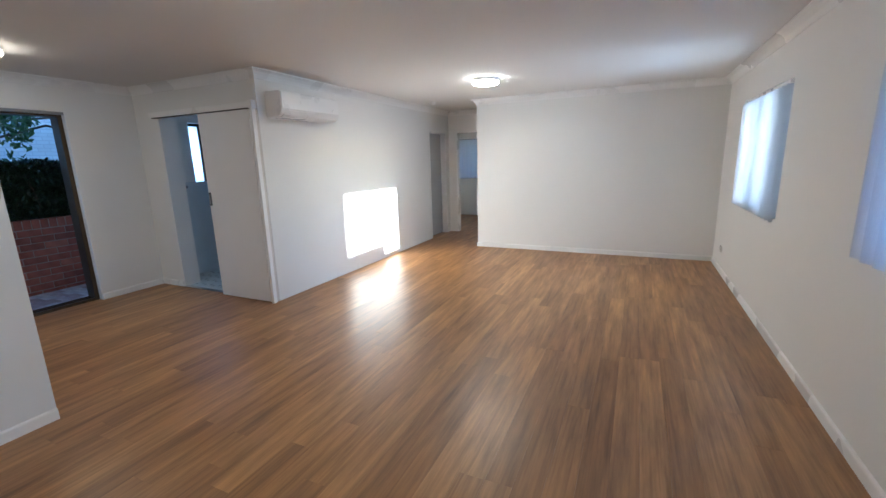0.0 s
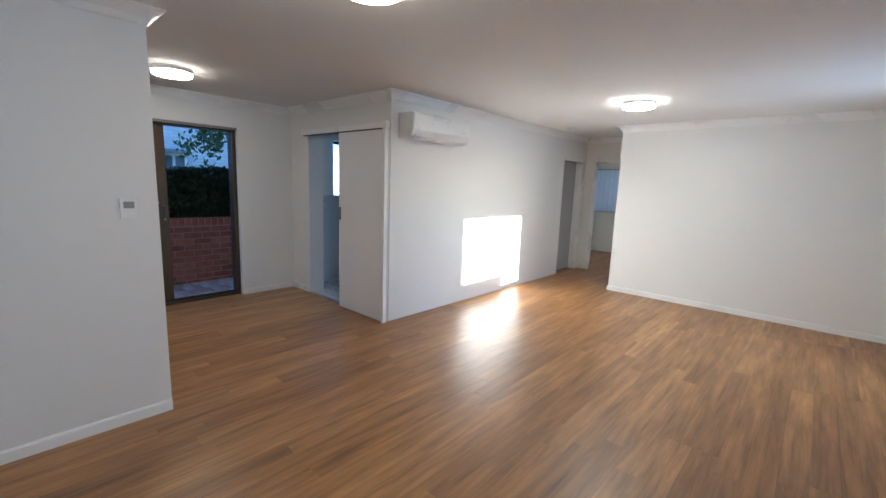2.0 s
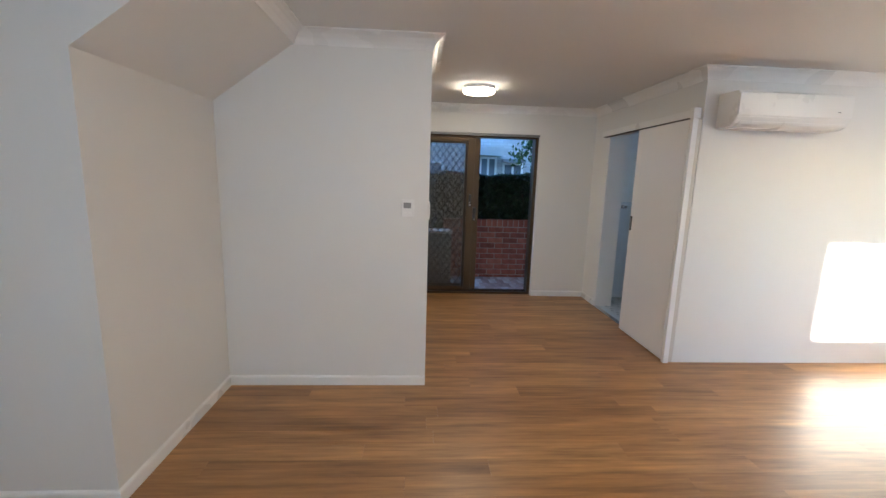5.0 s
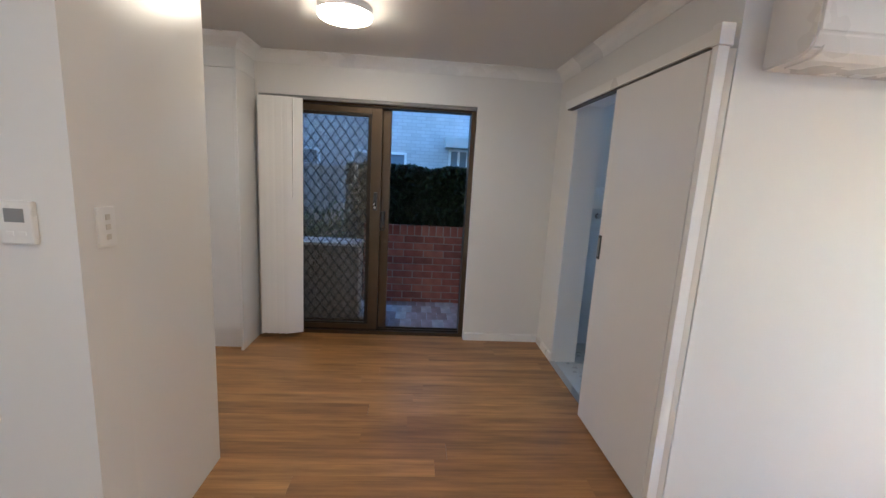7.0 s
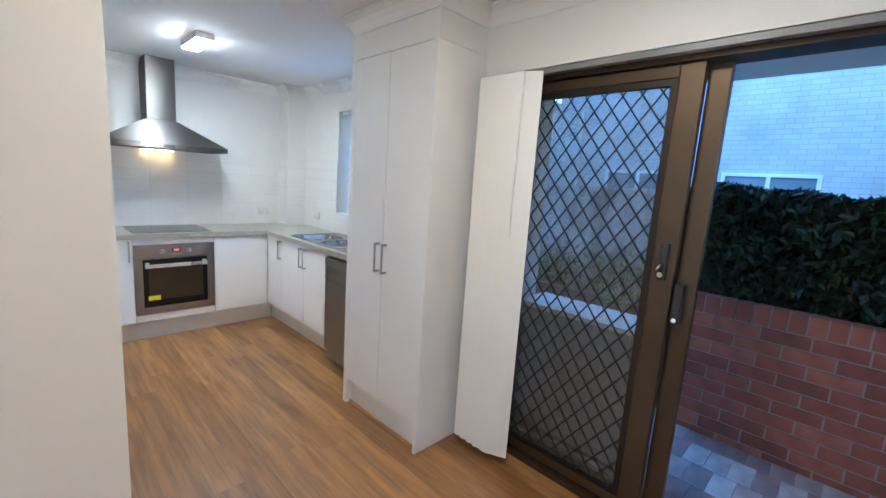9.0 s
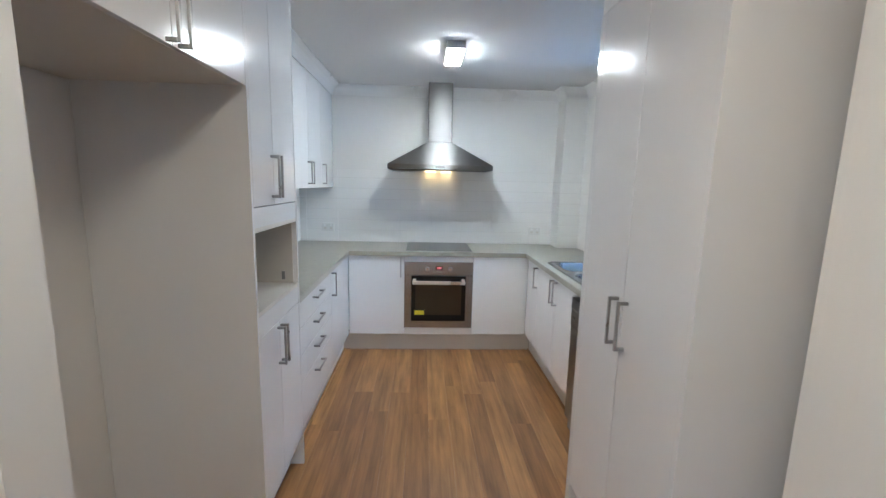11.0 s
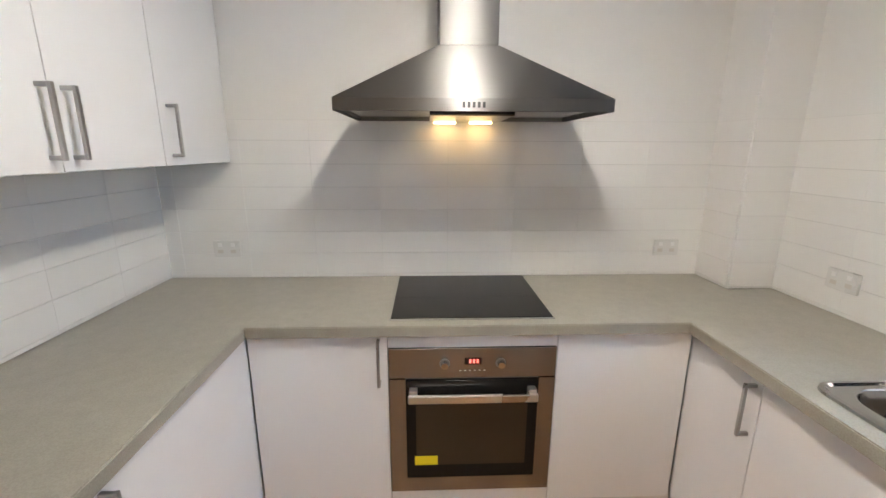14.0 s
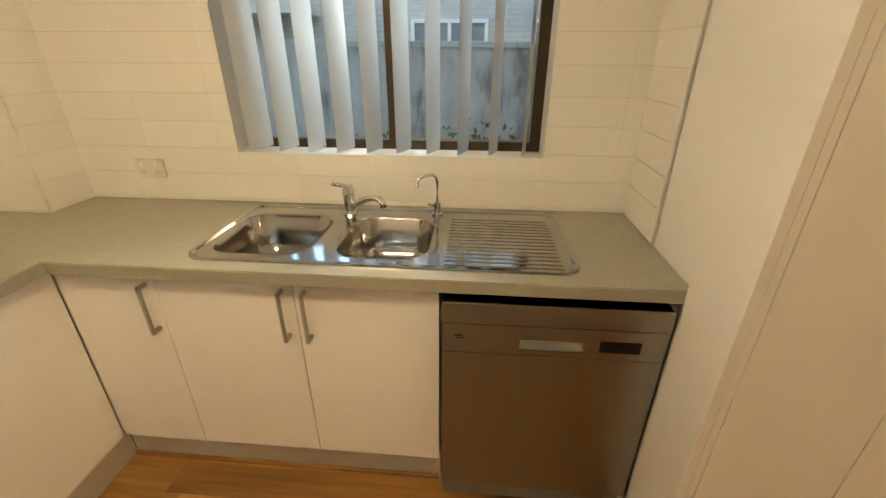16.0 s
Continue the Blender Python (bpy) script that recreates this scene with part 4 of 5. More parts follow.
bmesh.ops.translate(bm, verts=[v for v in down["geom"] if isinstance(v, bmesh.types.BMVert)], vec=(0, 0, -0.040))
bmesh.ops.recalc_face_normals(bm, faces=bm.faces)
sharp = [e for e in bm.edges if len(e.link_faces) == 2 and e.calc_face_angle() > 1.0]
bmesh.ops.bevel(bm, geom=sharp, offset=0.003, segments=2, affect="EDGES")
thing("benchtop", bm, TOP, "matt greige laminate benchtop in a U shape", "benchtop")

# sink
sk = base("kitchen_sink", (-5.77, -0.89, 0.905), "stainless double-bowl sink with ribbed drainer", "sink")
SX0, SX1, SY0, SY1 = -5.992, -5.514, -1.462, -0.298
BOWLS = ((-5.905, -5.556, -1.432, -1.096), (-5.905, -5.556, -1.034, -0.732))
bm = bmesh.new()
outer = [rounded_loop(bm, SX0 - g, SX1 + g, SY0 - g, SY1 + g, 0.055 + g, z) for g, z in ((0, 0.9055), (-0.002, 0.912), (-0.012, 0.914), (-0.020, 0.909))]
loft(bm, outer)
holes = [rounded_loop(bm, *b, 0.085, 0.909) for b in BOWLS]
edges = []
for lp in (outer[-1], *holes):
    for k in range(len(lp)):
        e = bm.edges.get((lp[k], lp[(k + 1) % len(lp)])) or bm.edges.new((lp[k], lp[(k + 1) % len(lp)]))
        edges.append(e)
bmesh.ops.triangle_fill(bm, use_beauty=True, edges=edges, normal=(0, 0, 1))
bmesh.ops.recalc_face_normals(bm, faces=bm.faces)
part("rim", bm, STEEL_Y, sk)
for b in BOWLS:
    bm = bmesh.new()
    x0, x1, y0, y1 = b
    steps = [(0, 0.909, 0.085), (0.004, 0.9105, 0.083), (0.009, 0.905, 0.08), (0.014, 0.80, 0.08), (0.028, 0.765, 0.075), (0.060, 0.752, 0.06), (0.115, 0.748, 0.03)]
    loops = [rounded_loop(bm, x0 + g, x1 - g, y0 + g, y1 - g, r, z) for g, z, r in steps]
    loft(bm, loops)
    bm.faces.new(loops[-1])
    bowl = part("bowl", bm, STEEL_Y, sk, smooth=True)
    part("waste", cyl(bmesh.new(), ((x0 + x1) / 2, (y0 + y1) / 2, 0.7485), ((x0 + x1) / 2, (y0 + y1) / 2, 0.752), 0.035, 0.03), CHROME, bowl, "round chrome waste")
for k in range(15):
    x = -5.905 + k * 0.0255
    part("drainer_rib", box(bmesh.new(), x - 0.007, x + 0.007, -0.685, -0.345, 0.9075, 0.9115, r=0.0018), STEEL_Y, sk)
part("overflow", cyl(bmesh.new(), (-5.97, -1.28, 0.909), (-5.97, -1.28, 0.9105), 0.012), CHROME, sk)
part("overflow", cyl(bmesh.new(), (-5.97, -0.335, 0.909), (-5.97, -0.335, 0.9105), 0.012), CHROME, sk)

tp = base("mixer_tap", (-5.938, -1.072, 0.909), "chrome single-lever kitchen mixer tap", "tap")
part("body", cyl(cyl(bmesh.new(), (-5.938, -1.072, 0.909), (-5.938, -1.072, 0.920), 0.028, 0.025), (-5.938, -1.072, 0.920), (-5.938, -1.072, 0.986), 0.021), CHROME, tp)
part("spout", tube([(-5.932, -1.062, 0.935), (-5.912, -1.030, 0.958), (-5.880, -0.985, 0.985), (-5.860, -0.958, 0.996), (-5.842, -0.935, 0.998), (-5.830, -0.920, 0.990), (-5.828, -0.917, 0.972)], 0.0115, 14), CHROME, tp, smooth=True)
part("cap", cyl(bmesh.new(), (-5.938, -1.072, 0.9865), (-5.938, -1.076, 1.014), 0.024, 0.019), CHROME, tp)
part("lever", tube([(-5.938, -1.080, 1.010), (-5.934, -1.104, 1.016), (-5.930, -1.130, 1.021)], 0.0075, 10), CHROME, tp, smooth=True)
ft_ = base("filter_tap", (-5.945, -0.742, 0.909), "slim chrome gooseneck filter tap", "tap")
part("base_ring", cyl(cyl(bmesh.new(), (-5.945, -0.742, 0.909), (-5.945, -0.742, 0.916), 0.021), (-5.945, -0.742, 0.916), (-5.945, -0.742, 0.958), 0.013), CHROME, ft_)
part("spout", tube([(-5.945, -0.742, 0.955), (-5.945, -0.742, 1.040), (-5.942, -0.747, 1.056), (-5.935, -0.758, 1.064), (-5.920, -0.780, 1.063), (-5.906, -0.800, 1.058), (-5.900, -0.809, 1.048), (-5.899, -0.811, 1.026)], 0.0062, 10), CHROME, ft_, smooth=True)
part("lever", tube([(-5.940, -0.750, 0.945), (-5.918, -0.772, 0.958)], 0.0045, 8), CHROME, ft_, smooth=True)

# hob, oven
hob = base("cooktop", (-4.708, -2.15, 0.905), "black glass ceramic cooktop set in benchtop", "cooktop")
part("glass", box(bmesh.new(), -4.995, -4.420, -2.402, -1.900, 0.9045, 0.911, r=0.003), BLACKGLASS, hob)
part("edge_trim", boxes((-4.999, -4.416, -1.8995, -1.896, 0.905, 0.910)), NICKEL, hob)

o = base("oven", (-4.708, -1.9, 0.224), "built-in stainless steel oven with dark glass door", "oven")
OF = -1.862
part("body", boxes((-4.995, -4.420, KSOUTH + 0.05, OF - 0.012, 0.226, 0.812)), GREY, o)
part("control_panel", box(bmesh.new(), -5.003, -4.412, OF - 0.012, OF, 0.700, 0.814, r=0.002), STEEL_X, o, "brushed steel control panel")
for kx in (-4.608, -4.806):
    kn = part("knob", cyl(bmesh.new(), (kx, OF, 0.756), (kx, OF + 0.022, 0.756), 0.014, 0.012, seg=28), CHROME, o)
    part("knob_ring", cyl(bmesh.new(), (kx, OF, 0.756), (kx, OF + 0.003, 0.756), 0.018, seg=28), NICKEL, kn)
dp = part("display", boxes((-4.738, -4.678, OF, OF + 0.0015, 0.752, 0.777)), BLACKGLASS, o, "black clock display")
for k in range(3):
    part("digit", boxes((-4.728 + k * 0.013, -4.720 + k * 0.013, OF + 0.0015, OF + 0.0022, 0.757, 0.772)), RED, dp, "red glowing digit")
for k in range(6):
    part("mark", boxes((-4.752 + k * 0.017, -4.745 + k * 0.017, OF, OF + 0.0008, 0.727, 0.730)), PLASTIC, o)
for b in ((-5.003, -4.945, 0.226, 0.696), (-4.470, -4.412, 0.226, 0.696), (-4.945, -4.470, 0.226, 0.288)):
    part("door_surround", boxes((b[0], b[1], OF - 0.012, OF - 0.001, b[2], b[3])), STEEL_X, o, "brushed steel door surround")
dg = part("door_glass", box(bmesh.new(), -4.9445, -4.4705, OF - 0.012, OF + 0.004, 0.2885, 0.692, r=0.002), BLACKGLASS, o, "black glass oven door")
part("door_window", boxes((-4.908, -4.506, OF + 0.004, OF + 0.0046, 0.345, 0.615)), OVENGLASS, dg, "brown tinted window")
hn = part("door_handle", box(bmesh.new(), -4.935, -4.480, OF + 0.032, OF + 0.046, 0.626, 0.656, r=0.004), PULLSTEEL, o, "pale flat steel bar handle")
for kx in (-4.917, -4.498):
    part("bracket", boxes((kx - 0.014, kx + 0.014, OF + 0.004, OF + 0.034, 0.632, 0.668), r=0.002), PULLSTEEL, hn)
st = part("energy_sticker", boxes((-4.584, -4.500, OF + 0.0047, OF + 0.0052, 0.346, 0.384)), YELLOW, dg, "yellow label sticker")

# range hood
hd_ = base("range_hood", (-4.703, -2.42, 1.60), "stainless steel canopy range hood with lit lamps", "range hood")
HXa, HXb, HYb, HYf = -5.150, -4.256, KSOUTH + 0.009, -1.917
bm = bmesh.new()
low = [bm.verts.new(p) for p in ((HXa, HYb, 1.642), (HXb, HYb, 1.642), (HXb, HYf, 1.642), (HXa, HYf, 1.642))]
high = [bm.verts.new(p) for p in ((-4.812, HYb, 1.848), (-4.594, HYb, 1.848), (-4.594, -2.155, 1.848), (-4.812, -2.155, 1.848))]
loft(bm, [low, high])
bm.faces.new(high)
bmesh.ops.recalc_face_normals(bm, faces=bm.faces)
part("canopy", bm, HOODSTEEL, hd_, "brushed steel sloping canopy")
part("rim", boxes((HXa, HXb, HYf - 0.016, HYf, 1.603, 1.6415), (HXa, HXa + 0.016, HYb, HYf - 0.016, 1.603, 1.6415), (HXb - 0.016, HXb, HYb, HYf - 0.016, 1.603, 1.6415), (HXa + 0.016, HXb - 0.016, HYb, HYb + 0.016, 1.603, 1.6415)), HOODSTEEL, hd_)
part("filter", boxes((HXa + 0.0165, HXb - 0.0165, HYb + 0.0165, HYf - 0.0165, 1.612, 1.620)), STEEL_Y, hd_, "steel grease filter")
lp_ = part("lamp_panel", box(bmesh.new(), -4.845, -4.56, -2.398, -1.985, 1.594, 1.6115, r=0.003), STEEL_Y, hd_)
for kx in (-4.775, -4.625):
    part("lamp_lens", box(bmesh.new(), kx - 0.045, kx + 0.045, -2.375, -2.335, 1.5895, 1.5935, r=0.001), HOODLAMP, lp_, "warm glowing lamp lens")
part("chimney", box(bmesh.new(), -4.810, -4.596, HYb, -2.157, 1.8485, CZ - 0.002, r=0.004), HOODSTEEL, hd_, "brushed steel chimney")
for k in range(5):
    part("button", boxes((-4.736 + k * 0.016, -4.727 + k * 0.016, HYf, HYf + 0.003, 1.613, 1.631), r=0.001), BLACK, hd_)

# dishwasher
dw = base("dishwasher", (-5.75, -0.39, 0), "freestanding stainless dishwasher under the benchtop", "dishwasher")
DX, dy0, dy1 = -5.447, -0.682, -0.067
part("body", boxes((KWEST + 0.03, DX - 0.026, dy0 + 0.004, dy1 - 0.004, 0.02, 0.780)), GREY, dw)
part("top_cap", box(bmesh.new(), KWEST + 0.03, DX + 0.004, dy0, dy1, 0.7805, 0.847, r=0.004), DWSTEEL, dw)
part("fascia", box(bmesh.new(), DX - 0.025, DX, dy0, dy1, 0.678, 0.777, r=0.003), DWSTEEL, dw, "steel control fascia")
part("door", box(bmesh.new(), DX - 0.025, DX - 0.003, dy0, dy1, 0.10, 0.675, r=0.003), DWSTEEL, dw, "brushed steel door")
hs = part("handle_recess", boxes((DX + 0.0, DX + 0.0015, -0.462, -0.288, 0.692, 0.733)), GREY, dw)
part("handle_lip", box(bmesh.new(), DX + 0.0015, DX + 0.006, -0.462, -0.288, 0.690, 0.701, r=0.001), DWSTEEL, hs)
part("display", boxes((DX, DX + 0.0015, -0.243, -0.132, 0.704, 0.742)), BLACKGLASS, dw)
part("badge", boxes((DX, DX + 0.001, -0.648, -0.622, 0.735, 0.739), (DX, DX + 0.001, -0.642, -0.616, 0.728, 0.731)), BLACK, dw)
part("kick_panel", boxes((DX - 0.07, DX - 0.055, dy0, dy1, 0.01, 0.098)), GREY, dw)

# wall cabinets, tall unit, cupboard over the refrigerator space
OB, OT, OXF = 1.430, 2.272, -3.700
for y0, y1, hs_ in ((-1.18, -0.402, (-0.742, -0.802)), (-1.96, -1.18, (-1.540, -1.606)), (-2.415, -1.96, (-2.005,))):
    c = base("wall_cabinet", (-3.53, (y0 + y1) / 2, OB), "white gloss wall cabinet over the benchtop", "cabinet", "kitchen wall cabinets")
    part("body", boxes((OXF + 0.019, KEAST - 0.002, y0 + 0.001, y1 - 0.001, OB, OT)), LAMINATE, c)
    if len(hs_) == 2:
        m_ = (y0 + y1) / 2
        front_x(c, OXF, m_, y1, OB - 0.002, OT, hs_[0], hz=OB + 0.112)
        front_x(c, OXF, y0, m_, OB - 0.002, OT, hs_[1], hz=OB + 0.112)
    else:
        front_x(c, OXF, y0, y1, OB - 0.002, OT, hs_[0], hz=OB + 0.112)
TX = -3.950
tu = base("tall_cabinet", (-3.66, -0.135, 0), "tall white cabinet with open microwave niche", "cabinet")
part("side_panel", boxes((TX, KEAST - 0.002, -0.400, -0.383, 0.0, OT)), LAMINATE, tu)
part("side_panel", boxes((TX, KEAST - 0.002, 0.113, 0.130, 0.0, OT)), LAMINATE, tu)
part("back_panel", boxes((KEAST - 0.020, KEAST - 0.004, -0.382, 0.112, 0.165, OT)), CARCASS, tu)
part("niche_shelf", boxes((TX + 0.002, KEAST - 0.021, -0.382, 0.112, 0.970, 0.987)), CARCASS, tu, "beige board niche shelf")
part("niche_top", boxes((TX + 0.002, KEAST - 0.021, -0.382, 0.112, 1.290, 1.307)), CARCASS, tu, "beige board niche top")
part("niche_side", boxes((TX + 0.022, KEAST - 0.021, -0.3825, -0.3795, 0.987, 1.290)), CARCASS, tu, "beige board niche side")
part("niche_side", boxes((TX + 0.022, KEAST - 0.021, 0.1095, 0.1125, 0.987, 1.290)), CARCASS, tu, "beige board niche side")
part("rail", boxes((TX + 0.001, TX + 0.018, -0.3825, 0.1125, 1.3075, 1.382)), LAMINATE, tu)
part("rail", boxes((TX + 0.001, TX + 0.018, -0.3825, 0.1125, 0.8895, 0.9695)), LAMINATE, tu)
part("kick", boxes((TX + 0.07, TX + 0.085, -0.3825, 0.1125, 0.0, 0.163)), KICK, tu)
for y0, y1, h in ((-0.382, -0.102, -0.114), (-0.102, 0.112, -0.077)):
    front_x(tu, TX, y0, y1, 1.384, OT, h, hz=1.498)
    front_x(tu, TX, y0, y1, DB, 0.888, h, hz=0.785)
part("power_plate", boxes((KEAST - 0.030, KEAST - 0.0205, -0.36, -0.29, 1.02, 1.09), r=0.002), PLASTIC, tu)
part("cable_clip", boxes((TX + 0.06, TX + 0.075, -0.379, -0.374, 1.005, 1.045)), GREY, tu)
fc = base("refrigerator_cupboard", (-3.66, 0.55, 1.80), "white cupboard above empty refrigerator space", "cabinet")
part("body", boxes((TX + 0.019, KEAST - 0.002, 0.131, 0.963, 1.80, OT)), CARCASS, fc)
front_x(fc, TX, 0.131, 0.547, 1.798, OT, 0.522, hz=1.885)
front_x(fc, TX, 0.547, 0.963, 1.798, OT, 0.572, hz=1.885)
structure("trim_bulkhead", boxes((TX + 0.004, KEAST, -0.398, 0.963, OT + 0.001, CZ), (OXF + 0.004, KEAST, KSOUTH, -0.398, OT + 0.001, CZ)), WALL, "white plaster bulkhead over the cabinets")

# pantry
pc = base("pantry_cupboard", (-5.45, 0.32, 0), "tall white pantry cupboard with two doors", "cupboard")
PX = -5.240
part("body", boxes((-5.75, PX - 0.019, -0.027, 0.655, 0.163, 2.14), (-5.75, PX - 0.0005, -0.028, -0.010, 0.0, 2.1395)), LAMINATE, pc)
part("side_panel", boxes((-5.455, PX - 0.0005, -0.052, -0.0285, 0.0, 2.1395), r=0.001), LAMINATE, pc)
part("side_panel", boxes((WESTX + 0.002, PX + 0.004, 0.660, 0.680, 0.0, 2.1395), r=0.001), LAMINATE, pc)
part("kick", boxes((-5.30, PX - 0.04, -0.009, 0.659, 0.0, 0.160)), LAMINATE, pc)
front_x(pc, PX, -0.009, 0.316, 0.165, 2.138, 0.283, hz=1.03, out=1)
front_x(pc, PX, 0.316, 0.659, 0.165, 2.138, 0.349, hz=1.03, out=1)
structure("trim_pantry_bulkhead", boxes((-5.75, PX - 0.003, -0.026, 0.678, 2.142, CZ), (-5.455, PX - 0.003, -0.050, -0.0265, 2.142, CZ)), WALL, "white plaster bulkhead over the pantry")


# ---- outside, west ----
structure("pavement", boxes((-7.6, WESTX - 0.252, 0.70, 6.5, -0.159, -0.08), (-8.0, KWEST - 0.252, -6.0, 0.699, -0.159, -0.085)), PAVING, "mottled paved patio in shade")
structure("wall_balcony_slab", boxes((-7.35, WESTX - 0.252, 0.72, 6.5, 2.30, 2.46)), CEIL, "underside of the balcony slab over patio")
bwall = base("brick_wall", (-7.0, 3.4, -0.08), "low red brick patio wall with coping course", "wall")
BX0, BX1, BY0, BY1 = -7.055, -6.935, 1.40, 4.70
part("mortar_core", boxes((BX0 + 0.006, BX1 - 0.006, BY0 + 0.006, BY1, -0.158, 0.745)), MORTAR, bwall, "pale mortar joints")
part("coping_bed", boxes((BX0 + 0.004, BX1 - 0.004, BY0 + 0.006, BY1, 0.745, 0.853)), MORTAR, bwall)
garden = base("garden_wall", (-9.08, -3.0, -0.16), "stained grey rendered boundary wall", "wall")
part("wall_face", boxes((-9.15, -9.0, -9.0, 1.25, -0.16, 1.50)), RENDER, garden)
part("capping", boxes((-9.17, -8.98, -9.0, 1.25, 1.50, 1.56), r=0.006), RENDER, garden)
# Grey box on feet stands in for a low wall with a pale top.
wall_box = base("low_wall_box", (-6.2, 1.1, -0.08), "pale-topped grey box standing in for a low patio wall", "outdoor unit")
part("casing", boxes((-6.36, -6.06, 0.72, 1.46, -0.04, 0.735), r=0.006), GREY, wall_box)
part("lid", boxes((-6.375, -6.045, 0.705, 1.475, 0.7355, 0.765), r=0.006), PLASTIC, wall_box, "pale top")
for fx in (-6.32, -6.10):
    part("foot", boxes((fx - 0.02, fx + 0.02, 0.76, 1.42, -0.08, -0.041)), BLACK, wall_box)
thing("garden_edging", boxes((-8.75, -8.62, -6.0, 1.2, -0.16, 0.26), r=0.01), ROOFTILE, "low brown brick edging of garden bed", "edging")
structure("ground_bed", boxes((-9.0, -8.752, -6.0, 1.2, -0.16, 0.2), (-8.9, -7.058, 1.3, 6.5, -0.16, 0.30)), SOIL, "dark garden bed soil")


def leaves(count, place, size, rnd):
    """Many small four-sided leaves; place() gives each its spot."""
    vs, fs = [], []
    for i in range(count):
        p = place(rnd)
        q = Euler((rnd.uniform(-1.3, 1.3), rnd.uniform(-1.3, 1.3), rnd.uniform(0, 6.28))).to_matrix()
        s = size * rnd.uniform(0.6, 1.4)
        for a, b, c in ((-0.5, 0, 0), (0, -0.28, 0.08), (0.6, 0, -0.05), (0, 0.28, 0.08)):
            vs.append(p + q @ Vector((a * s, b * s, c * s)))
        fs.append((4 * i, 4 * i + 1, 4 * i + 2, 4 * i + 3))
    bm = bmesh.new()
    me = bpy.data.meshes.new("leaves")
    me.from_pydata(vs, [], fs)
    bm.from_mesh(me)
    bpy.data.meshes.remove(me)
    return bm


rnd = random.Random(5)


def hedge_spot(r):
    y = r.uniform(1.15, 6.2)
    u = r.random()
    top = 1.56 + 0.02 * math.sin(5.1 * y) + 0.015 * math.sin(13.7 * y)
    if u < 0.28:
        return Vector((r.uniform(-7.95, -7.13), y, top - abs(r.gauss(0, 0.05))))
    if u < 0.72:
        return Vector((-7.15 + r.gauss(0, 0.05) - 0.08 * abs(math.sin(3 * y)), y, top - abs(r.gauss(0, 0.40))))
    return Vector((r.uniform(-7.9, -7.2), y, r.uniform(0.35, 1.5)))


hedge = base("hedge", (-7.5, 3.6, 0.3), "dark green clipped hedge behind brick wall", "hedge")
part("leaf_mass", leaves(30000, hedge_spot, 0.062, rnd), HEDGELEAF, hedge)
# Solid dark box added inside the leaves to read as deep shade.
part("shade_core", boxes((-7.80, -7.36, 1.2, 6.1, 0.28, 1.44)), HEDGELEAF, hedge, "solid dark core standing in for deep shade")
for i in range(16):
    y = 1.3 + i * 0.3 + rnd.uniform(-0.1, 0.1)
    x = rnd.uniform(-7.5, -7.2)
    part("stem", tube([(x, y, 0.28), (x + rnd.uniform(-0.05, 0.05), y + rnd.uniform(-0.08, 0.08), 0.75), (x + rnd.uniform(-0.08, 0.1), y + rnd.uniform(-0.18, 0.18), 1.05), (x + rnd.uniform(-0.1, 0.1), y + rnd.uniform(-0.25, 0.25), 1.4)], 0.011, 6), BARK, hedge)


def crown_spot(cx, cy, cz, rx, ry, rz, blobs, seed):
    own = random.Random(seed)
    cs = [(cx + own.uniform(-rx, rx), cy + own.uniform(-ry, ry), cz + own.uniform(-rz, rz), own.uniform(0.22, 0.5)) for _ in range(blobs)]

    def spot(r):
        x, y, z, q = r.choice(cs)
        d = Vector((r.gauss(0, 1), r.gauss(0, 1), r.gauss(0, 0.7))).normalized() * q * r.uniform(0.5, 1.0)
        return Vector((x, y, z)) + d
    return spot, cs


tree = base("tree", (-10.2, 4.9, -0.16), "leafy garden tree beyond the hedge", "tree")
spot, cs = crown_spot(-10.2, 4.75, 3.05, 0.8, 1.45, 1.05, 34, 3)
part("trunk", tube([(-10.2, 4.9, -0.16), (-10.22, 4.88, 1.0), (-10.15, 4.95, 2.0), (-10.2, 4.9, 3.0)], 0.09, 10), BARK, tree)
for x, y, z, q in cs[:12]:
    part("branch", tube([(-10.18, 4.92, 2.1), ((x - 10.2) / 2, (y + 4.9) / 2, (z + 2.3) / 2 + 0.1), (x, y, z)], 0.022, 6), BARK, tree)
part("crown", leaves(6500, spot, 0.11, rnd), TREELEAF, tree)
for (px, py, h) in ((-8.88, -0.75, 0.75), (-8.86, 0.15, 0.62), (-8.88, 0.85, 0.9), (-8.9, -1.7, 0.6)):
    sh = base("shrub", (px, py, 0.2), "low green shrub in the garden bed", "shrub", "garden bed shrubs")
    sp, scs = crown_spot(px, py, h * 0.6, 0.10, 0.28, h * 0.25, 9, int(py * 10) + 50)
    part("leaf_mass", leaves(700, sp, 0.075, rnd), TREELEAF, sh)
    part("stem", tube([(px, py, 0.15), (px, py + 0.03, h * 0.6)], 0.012, 6), BARK, sh)


